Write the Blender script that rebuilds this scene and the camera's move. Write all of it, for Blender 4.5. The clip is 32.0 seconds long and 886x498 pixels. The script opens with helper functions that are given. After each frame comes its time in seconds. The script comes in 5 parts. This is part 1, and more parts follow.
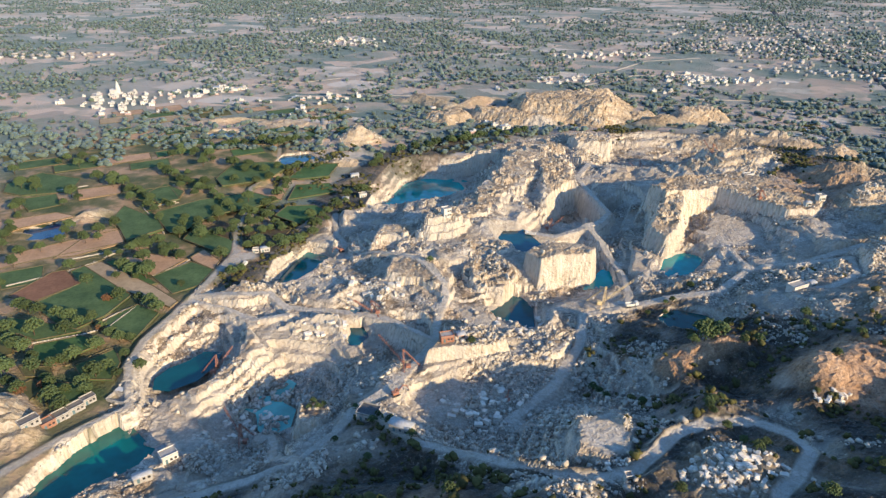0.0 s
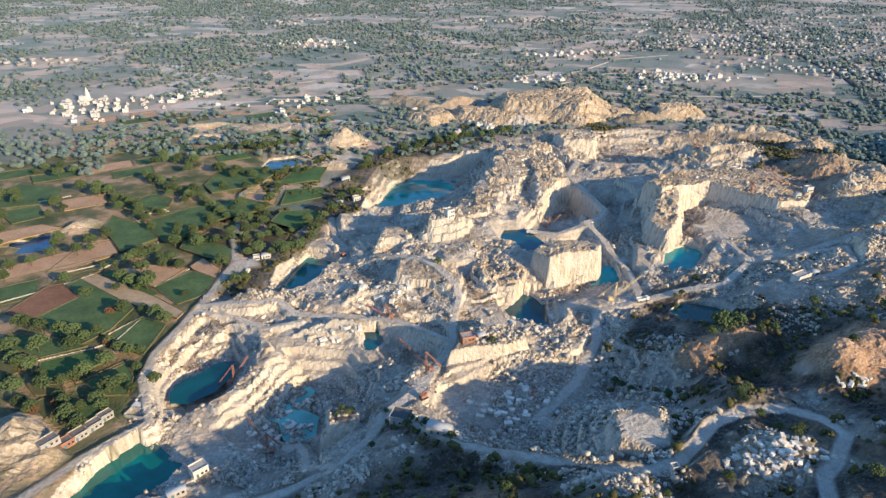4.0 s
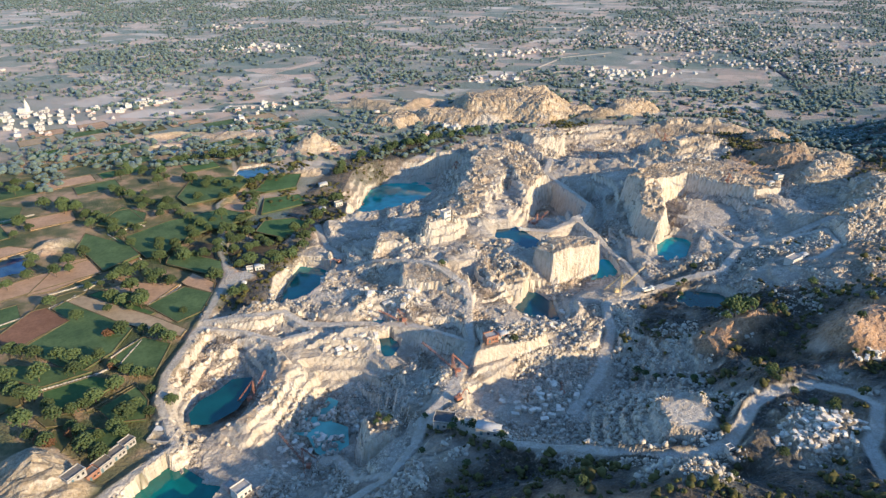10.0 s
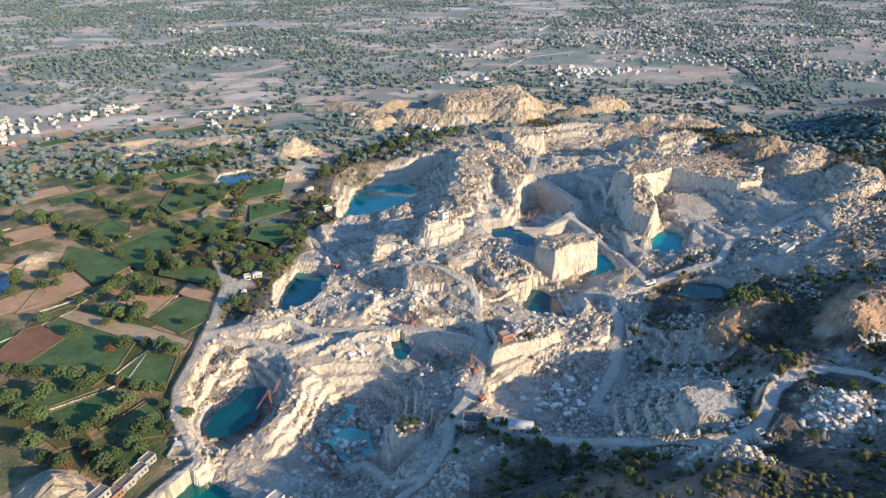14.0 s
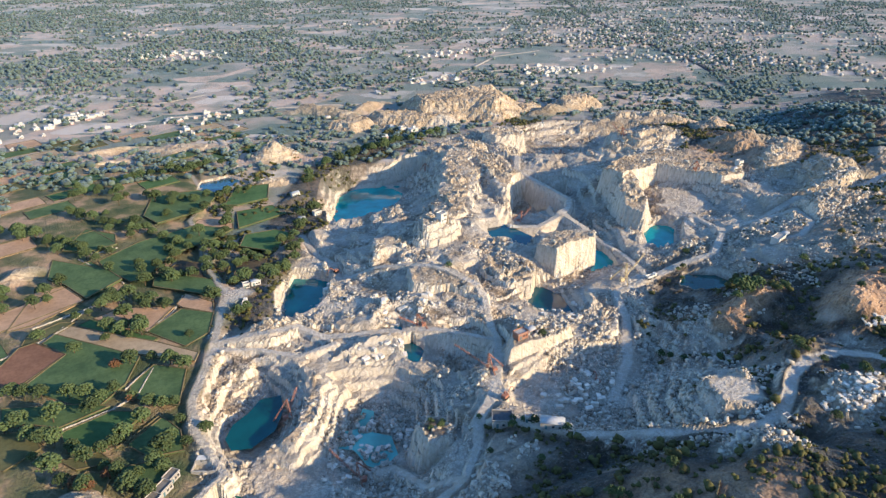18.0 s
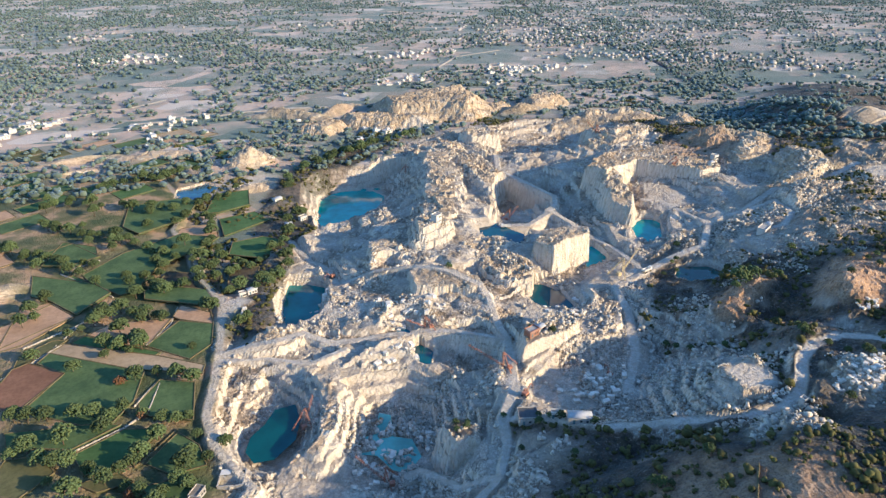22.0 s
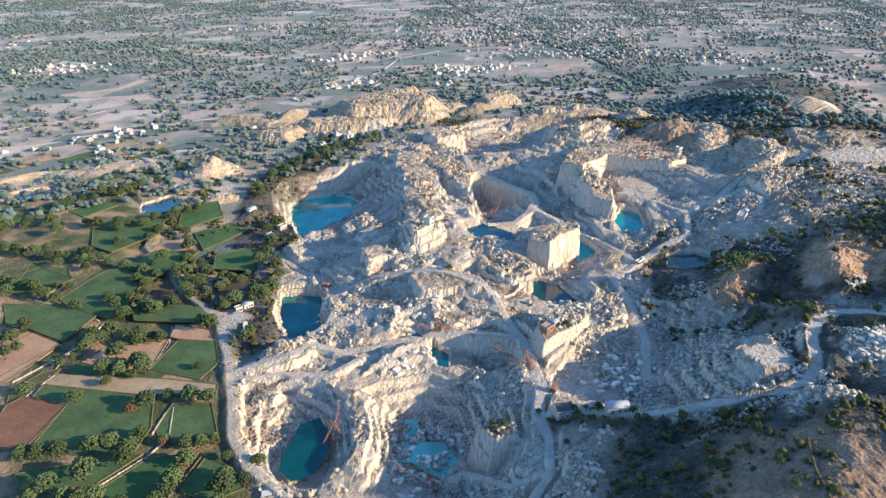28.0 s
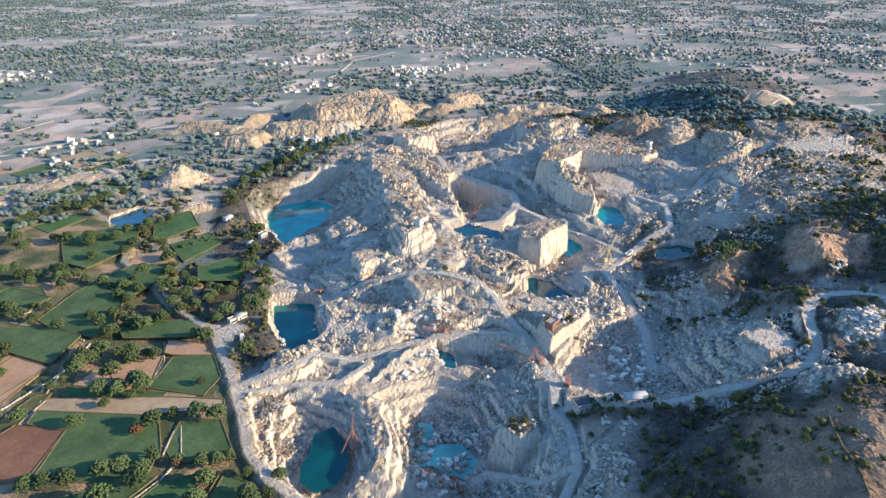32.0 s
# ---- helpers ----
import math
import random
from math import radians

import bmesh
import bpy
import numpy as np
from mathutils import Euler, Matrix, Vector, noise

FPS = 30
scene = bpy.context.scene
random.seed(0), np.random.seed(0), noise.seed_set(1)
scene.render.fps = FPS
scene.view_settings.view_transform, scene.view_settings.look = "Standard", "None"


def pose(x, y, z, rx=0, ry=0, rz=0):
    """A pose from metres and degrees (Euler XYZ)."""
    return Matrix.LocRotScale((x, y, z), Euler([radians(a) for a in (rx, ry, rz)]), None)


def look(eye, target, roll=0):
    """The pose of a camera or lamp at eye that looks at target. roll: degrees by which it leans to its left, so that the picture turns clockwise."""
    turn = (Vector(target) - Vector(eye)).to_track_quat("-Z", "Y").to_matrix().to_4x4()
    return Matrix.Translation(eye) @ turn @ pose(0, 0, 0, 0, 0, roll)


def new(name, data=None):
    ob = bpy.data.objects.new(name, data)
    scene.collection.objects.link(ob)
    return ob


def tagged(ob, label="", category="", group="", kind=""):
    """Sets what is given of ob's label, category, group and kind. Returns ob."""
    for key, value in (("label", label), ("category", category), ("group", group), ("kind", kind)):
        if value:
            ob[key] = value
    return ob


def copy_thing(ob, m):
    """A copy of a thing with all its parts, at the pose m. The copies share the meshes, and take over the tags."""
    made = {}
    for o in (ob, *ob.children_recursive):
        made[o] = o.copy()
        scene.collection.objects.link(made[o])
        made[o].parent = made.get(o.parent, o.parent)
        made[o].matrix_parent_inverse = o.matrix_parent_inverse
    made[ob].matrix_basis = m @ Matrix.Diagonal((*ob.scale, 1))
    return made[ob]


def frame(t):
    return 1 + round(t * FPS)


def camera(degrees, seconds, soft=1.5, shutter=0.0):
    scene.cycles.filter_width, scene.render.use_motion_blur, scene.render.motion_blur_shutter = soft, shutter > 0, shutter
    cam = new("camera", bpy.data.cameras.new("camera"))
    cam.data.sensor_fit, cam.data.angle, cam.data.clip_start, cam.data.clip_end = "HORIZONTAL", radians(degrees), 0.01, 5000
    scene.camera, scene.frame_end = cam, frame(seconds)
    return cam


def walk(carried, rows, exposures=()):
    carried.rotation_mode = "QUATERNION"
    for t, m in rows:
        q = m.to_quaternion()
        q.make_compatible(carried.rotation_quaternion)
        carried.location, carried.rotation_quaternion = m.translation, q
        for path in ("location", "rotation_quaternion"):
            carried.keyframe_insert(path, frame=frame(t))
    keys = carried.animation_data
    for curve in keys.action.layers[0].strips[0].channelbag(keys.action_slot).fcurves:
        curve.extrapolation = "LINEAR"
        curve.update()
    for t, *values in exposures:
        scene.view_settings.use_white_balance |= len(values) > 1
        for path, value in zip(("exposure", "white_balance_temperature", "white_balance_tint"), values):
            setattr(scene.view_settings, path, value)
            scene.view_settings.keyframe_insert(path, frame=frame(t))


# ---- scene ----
cam = camera(68.11, 32.0, 1.4)
walk(cam, [
    (0.0, look((-0.00, 0.00, 200.00), (-0.00, 268.83, 66.84), 0.22)),
    (1.0, look((-6.79, -0.03, 200.29), (-2.44, 268.75, 67.11), 0.16)),
    (2.0, look((-13.41, 0.10, 200.58), (-4.88, 268.79, 67.41), 0.13)),
    (3.0, look((-20.26, 0.14, 200.88), (-7.63, 268.66, 67.71), 0.09)),
    (6.0, look((-41.50, 1.44, 201.63), (-14.79, 268.94, 68.47), 0.09)),
    (7.0, look((-48.17, 2.11, 201.67), (-16.28, 269.09, 68.60), 0.06)),
    (8.0, look((-54.97, 3.18, 201.64), (-18.02, 269.53, 68.64), 0.07)),
    (9.0, look((-61.96, 4.01, 201.79), (-20.23, 269.67, 68.82), 0.07)),
    (10.0, look((-68.97, 5.00, 202.04), (-22.34, 269.92, 69.23), 0.03)),
    (11.0, look((-75.79, 6.05, 202.28), (-24.23, 270.10, 69.54), 0.01)),
    (12.0, look((-82.55, 7.18, 202.49), (-26.13, 270.28, 69.84), -0.01)),
    (13.0, look((-89.55, 8.51, 202.70), (-28.39, 270.56, 70.09), -0.03)),
    (14.0, look((-96.47, 10.05, 202.88), (-30.59, 270.96, 70.28), -0.03)),
    (17.0, look((-116.41, 15.47, 203.22), (-36.48, 272.46, 70.70), -0.14)),
    (18.0, look((-123.34, 17.58, 203.53), (-38.75, 273.09, 71.00), -0.14)),
    (19.0, look((-130.27, 19.81, 203.90), (-40.56, 273.52, 71.30), -0.13)),
    (20.0, look((-137.43, 22.04, 204.38), (-42.65, 273.86, 71.70), -0.09)),
    (21.0, look((-144.47, 24.51, 204.79), (-44.53, 274.31, 72.09), -0.06)),
    (22.0, look((-151.49, 27.28, 205.10), (-46.09, 274.83, 72.40), -0.04)),
    (23.0, look((-158.25, 30.00, 205.33), (-48.08, 275.47, 72.62), -0.01)),
    (24.0, look((-164.95, 32.88, 205.62), (-50.18, 276.26, 72.98), 0.00)),
    (25.0, look((-171.41, 36.05, 205.99), (-51.46, 276.91, 73.32), -0.01)),
    (28.0, look((-190.86, 47.08, 206.04), (-56.02, 280.06, 73.62), -0.01)),
    (29.0, look((-197.21, 51.07, 206.08), (-56.77, 280.78, 73.75), -0.01)),
    (30.0, look((-203.59, 55.37, 206.05), (-57.86, 281.79, 73.78), -0.01)),
    (31.0, look((-209.64, 59.57, 205.96), (-58.91, 282.76, 73.81), -0.03)),
    (32.0, look((-215.58, 63.86, 205.89), (-59.90, 283.69, 73.83), -0.08)),
], [(0.0, 0.48, 6080, 5), (16.0, 0.62, 5960, 5), (32.0, 0.76, 5840, 5)])
SUN, SKY, GRID = 5.6, 0.15, 0.8

# ---- light ----
SUN_FROM = Vector((0.70, -0.66, 0.33)).normalized()   # low sun in the south-east
world = bpy.data.worlds.new("sky")
scene.world = world
world.use_nodes = True
wn = world.node_tree.nodes
sky = wn.new("ShaderNodeTexSky")
sky.sky_type, sky.sun_disc = "NISHITA", False
sky.sun_elevation = math.asin(SUN_FROM.z)
sky.sun_rotation = math.atan2(SUN_FROM.x, SUN_FROM.y)
sky.dust_density, sky.air_density, sky.ozone_density = 0.6, 1.2, 3.0
wn["Background"].inputs["Strength"].default_value = SKY
tint = wn.new("ShaderNodeMix")
tint.data_type, tint.blend_type = "RGBA", "MULTIPLY"
tint.inputs[0].default_value, tint.inputs[7].default_value = 1.0, (0.78, 0.96, 1.21, 1)
world.node_tree.links.new(sky.outputs[0], tint.inputs[6])
world.node_tree.links.new(tint.outputs[2], wn["Background"].inputs["Color"])
sun = new("sun", bpy.data.lights.new("sun", "SUN"))
sun.data.energy, sun.data.angle, sun.data.color = SUN, radians(0.6), (1.0, 0.735, 0.45)
sun.matrix_world = look(tuple(SUN_FROM * 900), (0, 0, 0))


# ---- materials ----
def material(name, colour=(0.5, 0.5, 0.5), rough=0.9, metal=0.0):
    m = bpy.data.materials.new(name)
    m.use_nodes = True
    b = m.node_tree.nodes["Principled BSDF"]
    b.inputs["Base Color"].default_value = (*colour, 1)
    b.inputs["Roughness"].default_value = rough
    b.inputs["Metallic"].default_value = metal
    b.inputs["Specular IOR Level"].default_value = 0.25
    return m


def haze_sheen(m, weight, tint=(0.47, 0.71, 1.0), rough=0.55):
    """Bluish sheen at a grazing view, standing in for haze over far ground and leaves."""
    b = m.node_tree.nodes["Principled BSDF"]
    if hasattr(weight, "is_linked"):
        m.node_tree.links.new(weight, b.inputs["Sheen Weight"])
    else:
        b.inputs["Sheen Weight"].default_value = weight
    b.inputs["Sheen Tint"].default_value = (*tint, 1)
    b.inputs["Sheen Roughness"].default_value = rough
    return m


class Nodes:
    """Short hand for wiring shader nodes."""

    def __init__(self, m):
        self.tree, self.bsdf = m.node_tree, m.node_tree.nodes["Principled BSDF"]

    def put(self, socket, value):
        if hasattr(value, "is_linked"):
            self.tree.links.new(value, socket)
        elif isinstance(value, tuple) and len(value) == 3 and socket.type == "RGBA":
            socket.default_value = (*value, 1)
        else:
            socket.default_value = value

    def coords(self, scale=1.0, local=False):
        if local:
            return self.tree.nodes.new("ShaderNodeTexCoord").outputs["Object"]
        return self.tree.nodes.new("ShaderNodeNewGeometry").outputs["Position"]

    def noise(self, scale, detail=4, rough=0.55, vec=None, stretch=None):
        n = self.tree.nodes.new("ShaderNodeTexNoise")
        n.inputs["Scale"].default_value, n.inputs["Detail"].default_value, n.inputs["Roughness"].default_value = scale, detail, rough
        v = vec if vec is not None else self.coords()
        if stretch:
            mp = self.tree.nodes.new("ShaderNodeMapping")
            mp.inputs["Scale"].default_value = stretch
            self.tree.links.new(v, mp.inputs["Vector"])
            v = mp.outputs[0]
        self.tree.links.new(v, n.inputs["Vector"])
        return n.outputs["Fac"]

    def voronoi(self, scale, feature="F1", out="Distance", vec=None, rand=1.0):
        n = self.tree.nodes.new("ShaderNodeTexVoronoi")
        n.feature = feature
        n.inputs["Scale"].default_value, n.inputs["Randomness"].default_value = scale, rand
        self.tree.links.new(vec if vec is not None else self.coords(), n.inputs["Vector"])
        return n.outputs[out]

    def ramp(self, fac, *stops):
        n = self.tree.nodes.new("ShaderNodeValToRGB")
        e = n.color_ramp.elements
        while len(e) < len(stops):
            e.new(0.5)
        for k, (p, c) in zip(e, stops):
            k.position = p
            k.color = (*c, 1) if isinstance(c, tuple) else (c, c, c, 1)
        self.tree.links.new(fac, n.inputs[0])
        return n.outputs[0]

    def mix(self, fac, a, b, mode="MIX"):
        n = self.tree.nodes.new("ShaderNodeMix")
        n.data_type, n.blend_type = "RGBA", mode
        self.put(n.inputs[0], fac)
        self.put(n.inputs[6], a)
        self.put(n.inputs[7], b)
        return n.outputs[2]

    def maths(self, op, a, b=0.5, clamp=False):
        n = self.tree.nodes.new("ShaderNodeMath")
        n.operation, n.use_clamp = op, clamp
        self.put(n.inputs[0], a)
        self.put(n.inputs[1], b)
        return n.outputs[0]

    def attr(self, name):
        n = self.tree.nodes.new("ShaderNodeAttribute")
        n.attribute_name = name
        return n.outputs["Fac"]

    def bump(self, height, strength=0.5, dist=0.3):
        n = self.tree.nodes.new("ShaderNodeBump")
        n.inputs["Strength"].default_value, n.inputs["Distance"].default_value = strength, dist
        self.tree.links.new(height, n.inputs["Height"])
        self.tree.links.new(n.outputs[0], self.bsdf.inputs["Normal"])

    def colour(self, c):
        self.put(self.bsdf.inputs["Base Color"], c)


def rough_mat(name, dark, light, scale, rough=0.9, bump=0.4, dist=0.1, per_object=0.0, island=False):
    """A material with two scales of tone and a fine relief."""
    m = material(name, light, rough)
    n = Nodes(m)
    big = n.noise(scale, 3)
    fine = n.noise(scale * 9, 4, 0.65)
    f = n.maths("ADD", n.maths("MULTIPLY", big, 0.6), n.maths("MULTIPLY", fine, 0.4))
    c = n.ramp(f, (0.32, dark), (0.68, light))
    if per_object:
        if island:
            r = n.tree.nodes.new("ShaderNodeNewGeometry").outputs["Random Per Island"]
        else:
            r = n.tree.nodes.new("ShaderNodeObjectInfo").outputs["Random"]
        v = n.maths("ADD", n.maths("MULTIPLY", r, 2 * per_object), 1 - per_object)
        hsv = n.tree.nodes.new("ShaderNodeHueSaturation")
        n.put(hsv.inputs["Value"], v)
        n.put(hsv.inputs["Color"], c)
        c = hsv.outputs[0]
    n.colour(c)
    if bump:
        n.bump(fine, bump, dist)
    return m


# ---- terrain: hills, pits, benches, roads ----
TABLE = np.random.RandomState(7).rand(256, 256)


def vnoise(x, y, seed=0):
    xi, yi = np.floor(x).astype(int), np.floor(y).astype(int)
    u, v = x - xi, y - yi
    u, v = u * u * (3 - 2 * u), v * v * (3 - 2 * v)
    at = lambda a, b: TABLE[(a + 37 * seed) & 255, (b + 91 * seed) & 255]
    top = at(xi, yi) * (1 - u) + at(xi + 1, yi) * u
    low = at(xi, yi + 1) * (1 - u) + at(xi + 1, yi + 1) * u
    return top * (1 - v) + low * v


def fbm(x, y, seed=0, octaves=4):
    s, a = 0.0, 0.5
    for k in range(octaves):
        s = s + a * vnoise(x * 2 ** k, y * 2 ** k, seed + k)
        a *= 0.5
    return s - 0.47


def cells(x, y, seed=0):
    """A random value per jittered cell, and how near the cell's border is."""
    xi, yi = np.floor(x).astype(int), np.floor(y).astype(int)
    best, second, value = np.full(x.shape, 9.0), np.full(x.shape, 9.0), np.zeros(x.shape)
    for i in (-1, 0, 1):
        for j in (-1, 0, 1):
            a, b = (xi + i + 53 * seed) & 255, (yi + j + 17 * seed) & 255
            px, py = xi + i + TABLE[a, b], yi + j + TABLE[b, a]
            d = np.maximum(abs(x - px), abs(y - py)) * 0.7 + 0.3 * np.hypot(x - px, y - py)
            near = d < best
            second = np.where(near, best, np.minimum(second, d))
            value = np.where(near, TABLE[(a * 7 + 3) & 255, (b * 5 + 11) & 255], value)
            best = np.minimum(best, d)
    return value - 0.5, second - best


def smooth(a, b, x):
    t = np.clip((x - a) / (b - a), 0, 1)
    return t * t * (3 - 2 * t)


def inside(poly, x, y):
    """Signed distance to a polygon, positive within."""
    d, odd = np.full(x.shape, 1e9), np.zeros(x.shape, bool)
    for (ax, ay), (bx, by) in zip(poly, poly[1:] + poly[:1]):
        ex, ey = bx - ax, by - ay
        t = np.clip(((x - ax) * ex + (y - ay) * ey) / (ex * ex + ey * ey + 1e-9), 0, 1)
        d = np.minimum(d, np.hypot(x - ax - t * ex, y - ay - t * ey))
        cross = (ay > y) != (by > y)
        odd ^= cross & (x < ax + (y - ay) * ex / (ey if abs(ey) > 1e-9 else 1e-9))
    return np.where(odd, d, -d)


def along(pts, x, y):
    """Distance to a line with heights, and the height at the nearest place on it."""
    d, h = np.full(x.shape, 1e9), np.zeros(x.shape)
    for (ax, ay, az), (bx, by, bz) in zip(pts, pts[1:]):
        ex, ey = bx - ax, by - ay
        t = np.clip(((x - ax) * ex + (y - ay) * ey) / (ex * ex + ey * ey + 1e-9), 0, 1)
        q = np.hypot(x - ax - t * ex, y - ay - t * ey)
        h = np.where(q < d, az + t * (bz - az), h)
        d = np.minimum(d, q)
    return d, h


STEPS = []            # what shapes the ground, in order


def rise(x, y, r, h):
    STEPS.append(("rise", x, y, r, h))


def pit(poly, floor, slope=3.0, ragged=2.0, bench=0.0, only=None):
    STEPS.append(("pit", poly, floor, slope, ragged, bench, only))


def mesa(poly, top, slope=4.0, ragged=1.5, tilt=(0, 0)):
    STEPS.append(("mesa", poly, top, slope, ragged, tilt))


def level(poly, z, soft=4.0):
    STEPS.append(("level", poly, z, soft))


def mound(x, y, rx, ry, turn, h, flat=0.0):
    STEPS.append(("mound", x, y, rx, ry, turn, h, flat))


def road(pts, width, pale=1.0):
    STEPS.append(("road", pts, width, pale))


def ridge(pts, width):
    """A crest or a gully along a line, each place with the height it adds there."""
    STEPS.append(("ridge", pts, width))


def lay(kind, poly, amount=1.0, soft=6.0):
    STEPS.append(("lay", kind, poly, amount, soft))

# the lie of the land
rise(-15, 156, 81, 44.2)
rise(330, 700, 90, -1.2)
rise(-150, 600, 90, 0.4)
rise(355, 305, 90, 26.9)
rise(70, 430, 90, -2.2)
rise(-260, 350, 90, -3.8)
rise(60, 760, 90, 1.8)
rise(480, 500, 90, 7.1)
rise(200, 180, 72, 10.1)
rise(265, 473, 76, 13.3)
rise(-86, 309, 90, -7.9)
rise(101, 597, 90, 3.9)
rise(69, 275, 76, -7.1)
rise(-110, 450, 90, -17.7)
rise(200, 760, 90, 1.2)
rise(187, 354, 80, -2.2)
rise(-200, 230, 90, 2.4)
rise(470, 350, 90, 22.2)
rise(239, 630, 90, 2.9)
rise(-40, 569, 89, -5.4)
rise(100, 140, 90, 12.3)
rise(400, 620, 90, -5.6)
rise(-200, 500, 90, 6.7)
rise(251, 284, 89, 15.8)
rise(40, 520, 90, -0.9)
rise(-27, 408, 90, 19.0)
rise(180, 500, 79, 2.3)
rise(-100, 130, 90, -6.0)
rise(0, 700, 90, -1.6)
rise(-62, 223, 79, -7.4)
rise(5, 325, 88, 13.6)
rise(113, 700, 90, -1.7)
rise(-200, 400, 90, 1.9)
rise(-90, 648, 90, 4.2)
rise(300, 540, 90, 8.1)
rise(422, 452, 90, 12.9)
rise(132, 236, 76, 4.5)
rise(35, 210, 81, -21.3)
rise(29, 610, 81, 0.0)
rise(-200, 300, 83, 8.0)
rise(-128, 221, 78, -6.7)
rise(124, 339, 84, 4.9)
rise(222, 425, 77, -0.4)
rise(198, 244, 66, 2.6)
rise(200, 560, 82, 5.4)
rise(180, 120, 90, 30.7)

# unseen hill outside the view, added to cast shade
rise(190, 140, 38, 6)
rise(108, 162, 26, -4)
rise(152, 205, 26, -13)
rise(14, 128, 24, 10)
# unseen dip, lowers the skyline so sun reaches the brown hill
rise(195, 172, 24, -9)
rise(160, 206, 10, -5)
rise(-30, 108, 24, 8)
# next two: unseen hills outside the view, added to shade the foreground
rise(80, 62, 40, 32)
rise(300, 120, 70, 20)
rise(640, 600, 55, 22)
rise(560, 520, 50, 9)
rise(422, 448, 26, 13)
rise(446, 500, 26, 15)
rise(478, 552, 28, 13)
rise(148, 214, 9, 7)
rise(126, 243, 10, 6)
rise(105, 198, 9, 5)
rise(38, 150, 8, 4)


QUARRY = [(-152, 240), (-157, 270), (-157, 300), (-150, 345), (-125, 350), (-118, 385), (-110, 430), (-92, 460), (-68, 480), (-54, 555), (-42, 580), (30, 618), (60, 640),
          (150, 670), (240, 650), (280, 600), (270, 520), (250, 470), (290, 420), (300, 380), (280, 340), (230, 330), (150, 325), (105, 310), (95, 290), (80, 270),
          (85, 240), (60, 205), (0, 195), (-35, 215), (-50, 205), (-75, 190), (-120, 178), (-150, 190)]
lay("rock", QUARRY)
GREY = [(60, 205), (85, 240), (80, 270), (95, 292), (125, 300), (150, 280), (135, 255), (140, 225), (120, 190), (140, 160), (120, 130), (60, 140), (20, 165), (0, 190)]
lay("rock", [(20, 200), (30, 165), (60, 150), (90, 145), (128, 150), (132, 175), (126, 200), (95, 205), (75, 210), (60, 205)], 0.85, 8)
lay("rock", [(60, 205), (75, 210), (100, 215), (115, 270), (100, 285), (80, 270), (85, 240)], 0.6, 12)
lay("rock", [(105, 310), (150, 325), (230, 330), (300, 380), (345, 405), (400, 330), (345, 235), (260, 225), (180, 250), (150, 285)], 0.7, 12)
lay("rock", [(18, 150), (30, 159), (56, 161), (62, 150), (34, 140)], 0.6, 4)
lay("rock", [(190, 300), (250, 330), (300, 300), (300, 260), (240, 270), (205, 285)], 0.7, 12)
lay("rock", [(-75, 190), (-50, 205), (-35, 215), (-25, 195), (-45, 170), (-70, 165)], 0.5, 10)
WATERS = {
    "lake": (-20, [(-35, 579), (-24, 593), (-9, 593), (14, 586), (20, 566), (2, 546), (-23, 536), (-39, 525), (-49, 528), (-43, 550)]),
    "poolB": (-10, [(-96, 417), (-84, 413), (-76, 404), (-84, 387), (-89, 367), (-96, 361), (-105, 358), (-108, 369), (-104, 394)]),
    "poolA": (-6.5, [(-129, 288), (-121, 288), (-121, 278), (-125, 268), (-134, 261), (-141, 262), (-143, 269), (-140, 276), (-134, 281)]),
    "poolE": (-8.8, [(-169, 186), (-162, 218), (-153, 231), (-149, 235), (-136, 223), (-127, 219), (-131, 208), (-139, 200), (-150, 186)]),
    "poolC": (-13, [(-97, 261), (-86, 261), (-81, 272), (-77, 269), (-80, 257), (-74, 253), (-74, 243), (-82, 237), (-86, 241), (-89, 250), (-97, 254)]),
    "block": (3, [(42, 336), (45, 332), (50, 323), (48, 301), (34, 309), (30, 319)]),
    "behind": (5, [(99, 362), (105, 364), (104, 349), (95, 339), (86, 342)]),
    "poolD": (12, [(142, 368), (154, 373), (163, 368), (148, 348), (137, 343), (134, 352)]),
    "mid": (9, [(42, 414), (55, 413), (63, 393), (54, 377), (44, 384), (39, 403)]),
    "small": (-3, [(-52, 310), (-44, 311), (-42, 301), (-47, 292), (-52, 296)]),
    "tiny": (0, [(-53, 323), (-49, 324), (-46, 318), (-49, 315), (-53, 318)]),
    "pond": (16, [(115, 290), (122, 298), (138, 292), (142, 284), (128, 280), (118, 283)]),
    "fieldpond": (-1, [(-293, 415), (-302, 434), (-289, 444), (-276, 444), (-272, 432), (-280, 419)]),
    "fieldpond2": (-1, [(-251, 674), (-243, 687), (-221, 683), (-224, 663), (-240, 658)]),
    "fieldpond3": (-1, [(-155, 587), (-152, 604), (-132, 611), (-122, 601), (-135, 588), (-146, 578)]),
}

# quarry shapes, from the back to the front
STEPS.append(("swell", 46, 17))


CALM = [[(105, 335), (150, 330), (235, 335), (245, 395), (165, 425), (140, 380), (108, 400)],
        [(115, 470), (150, 470), (235, 560), (240, 630), (170, 640), (120, 570)],
        [(-25, 520), (20, 480), (60, 500), (60, 590), (10, 570)],
        [(-150, 300), (-60, 300), (-60, 330), (-150, 340)]]


def patchy(poly, amount):
    STEPS.append(("patchy", poly, amount))



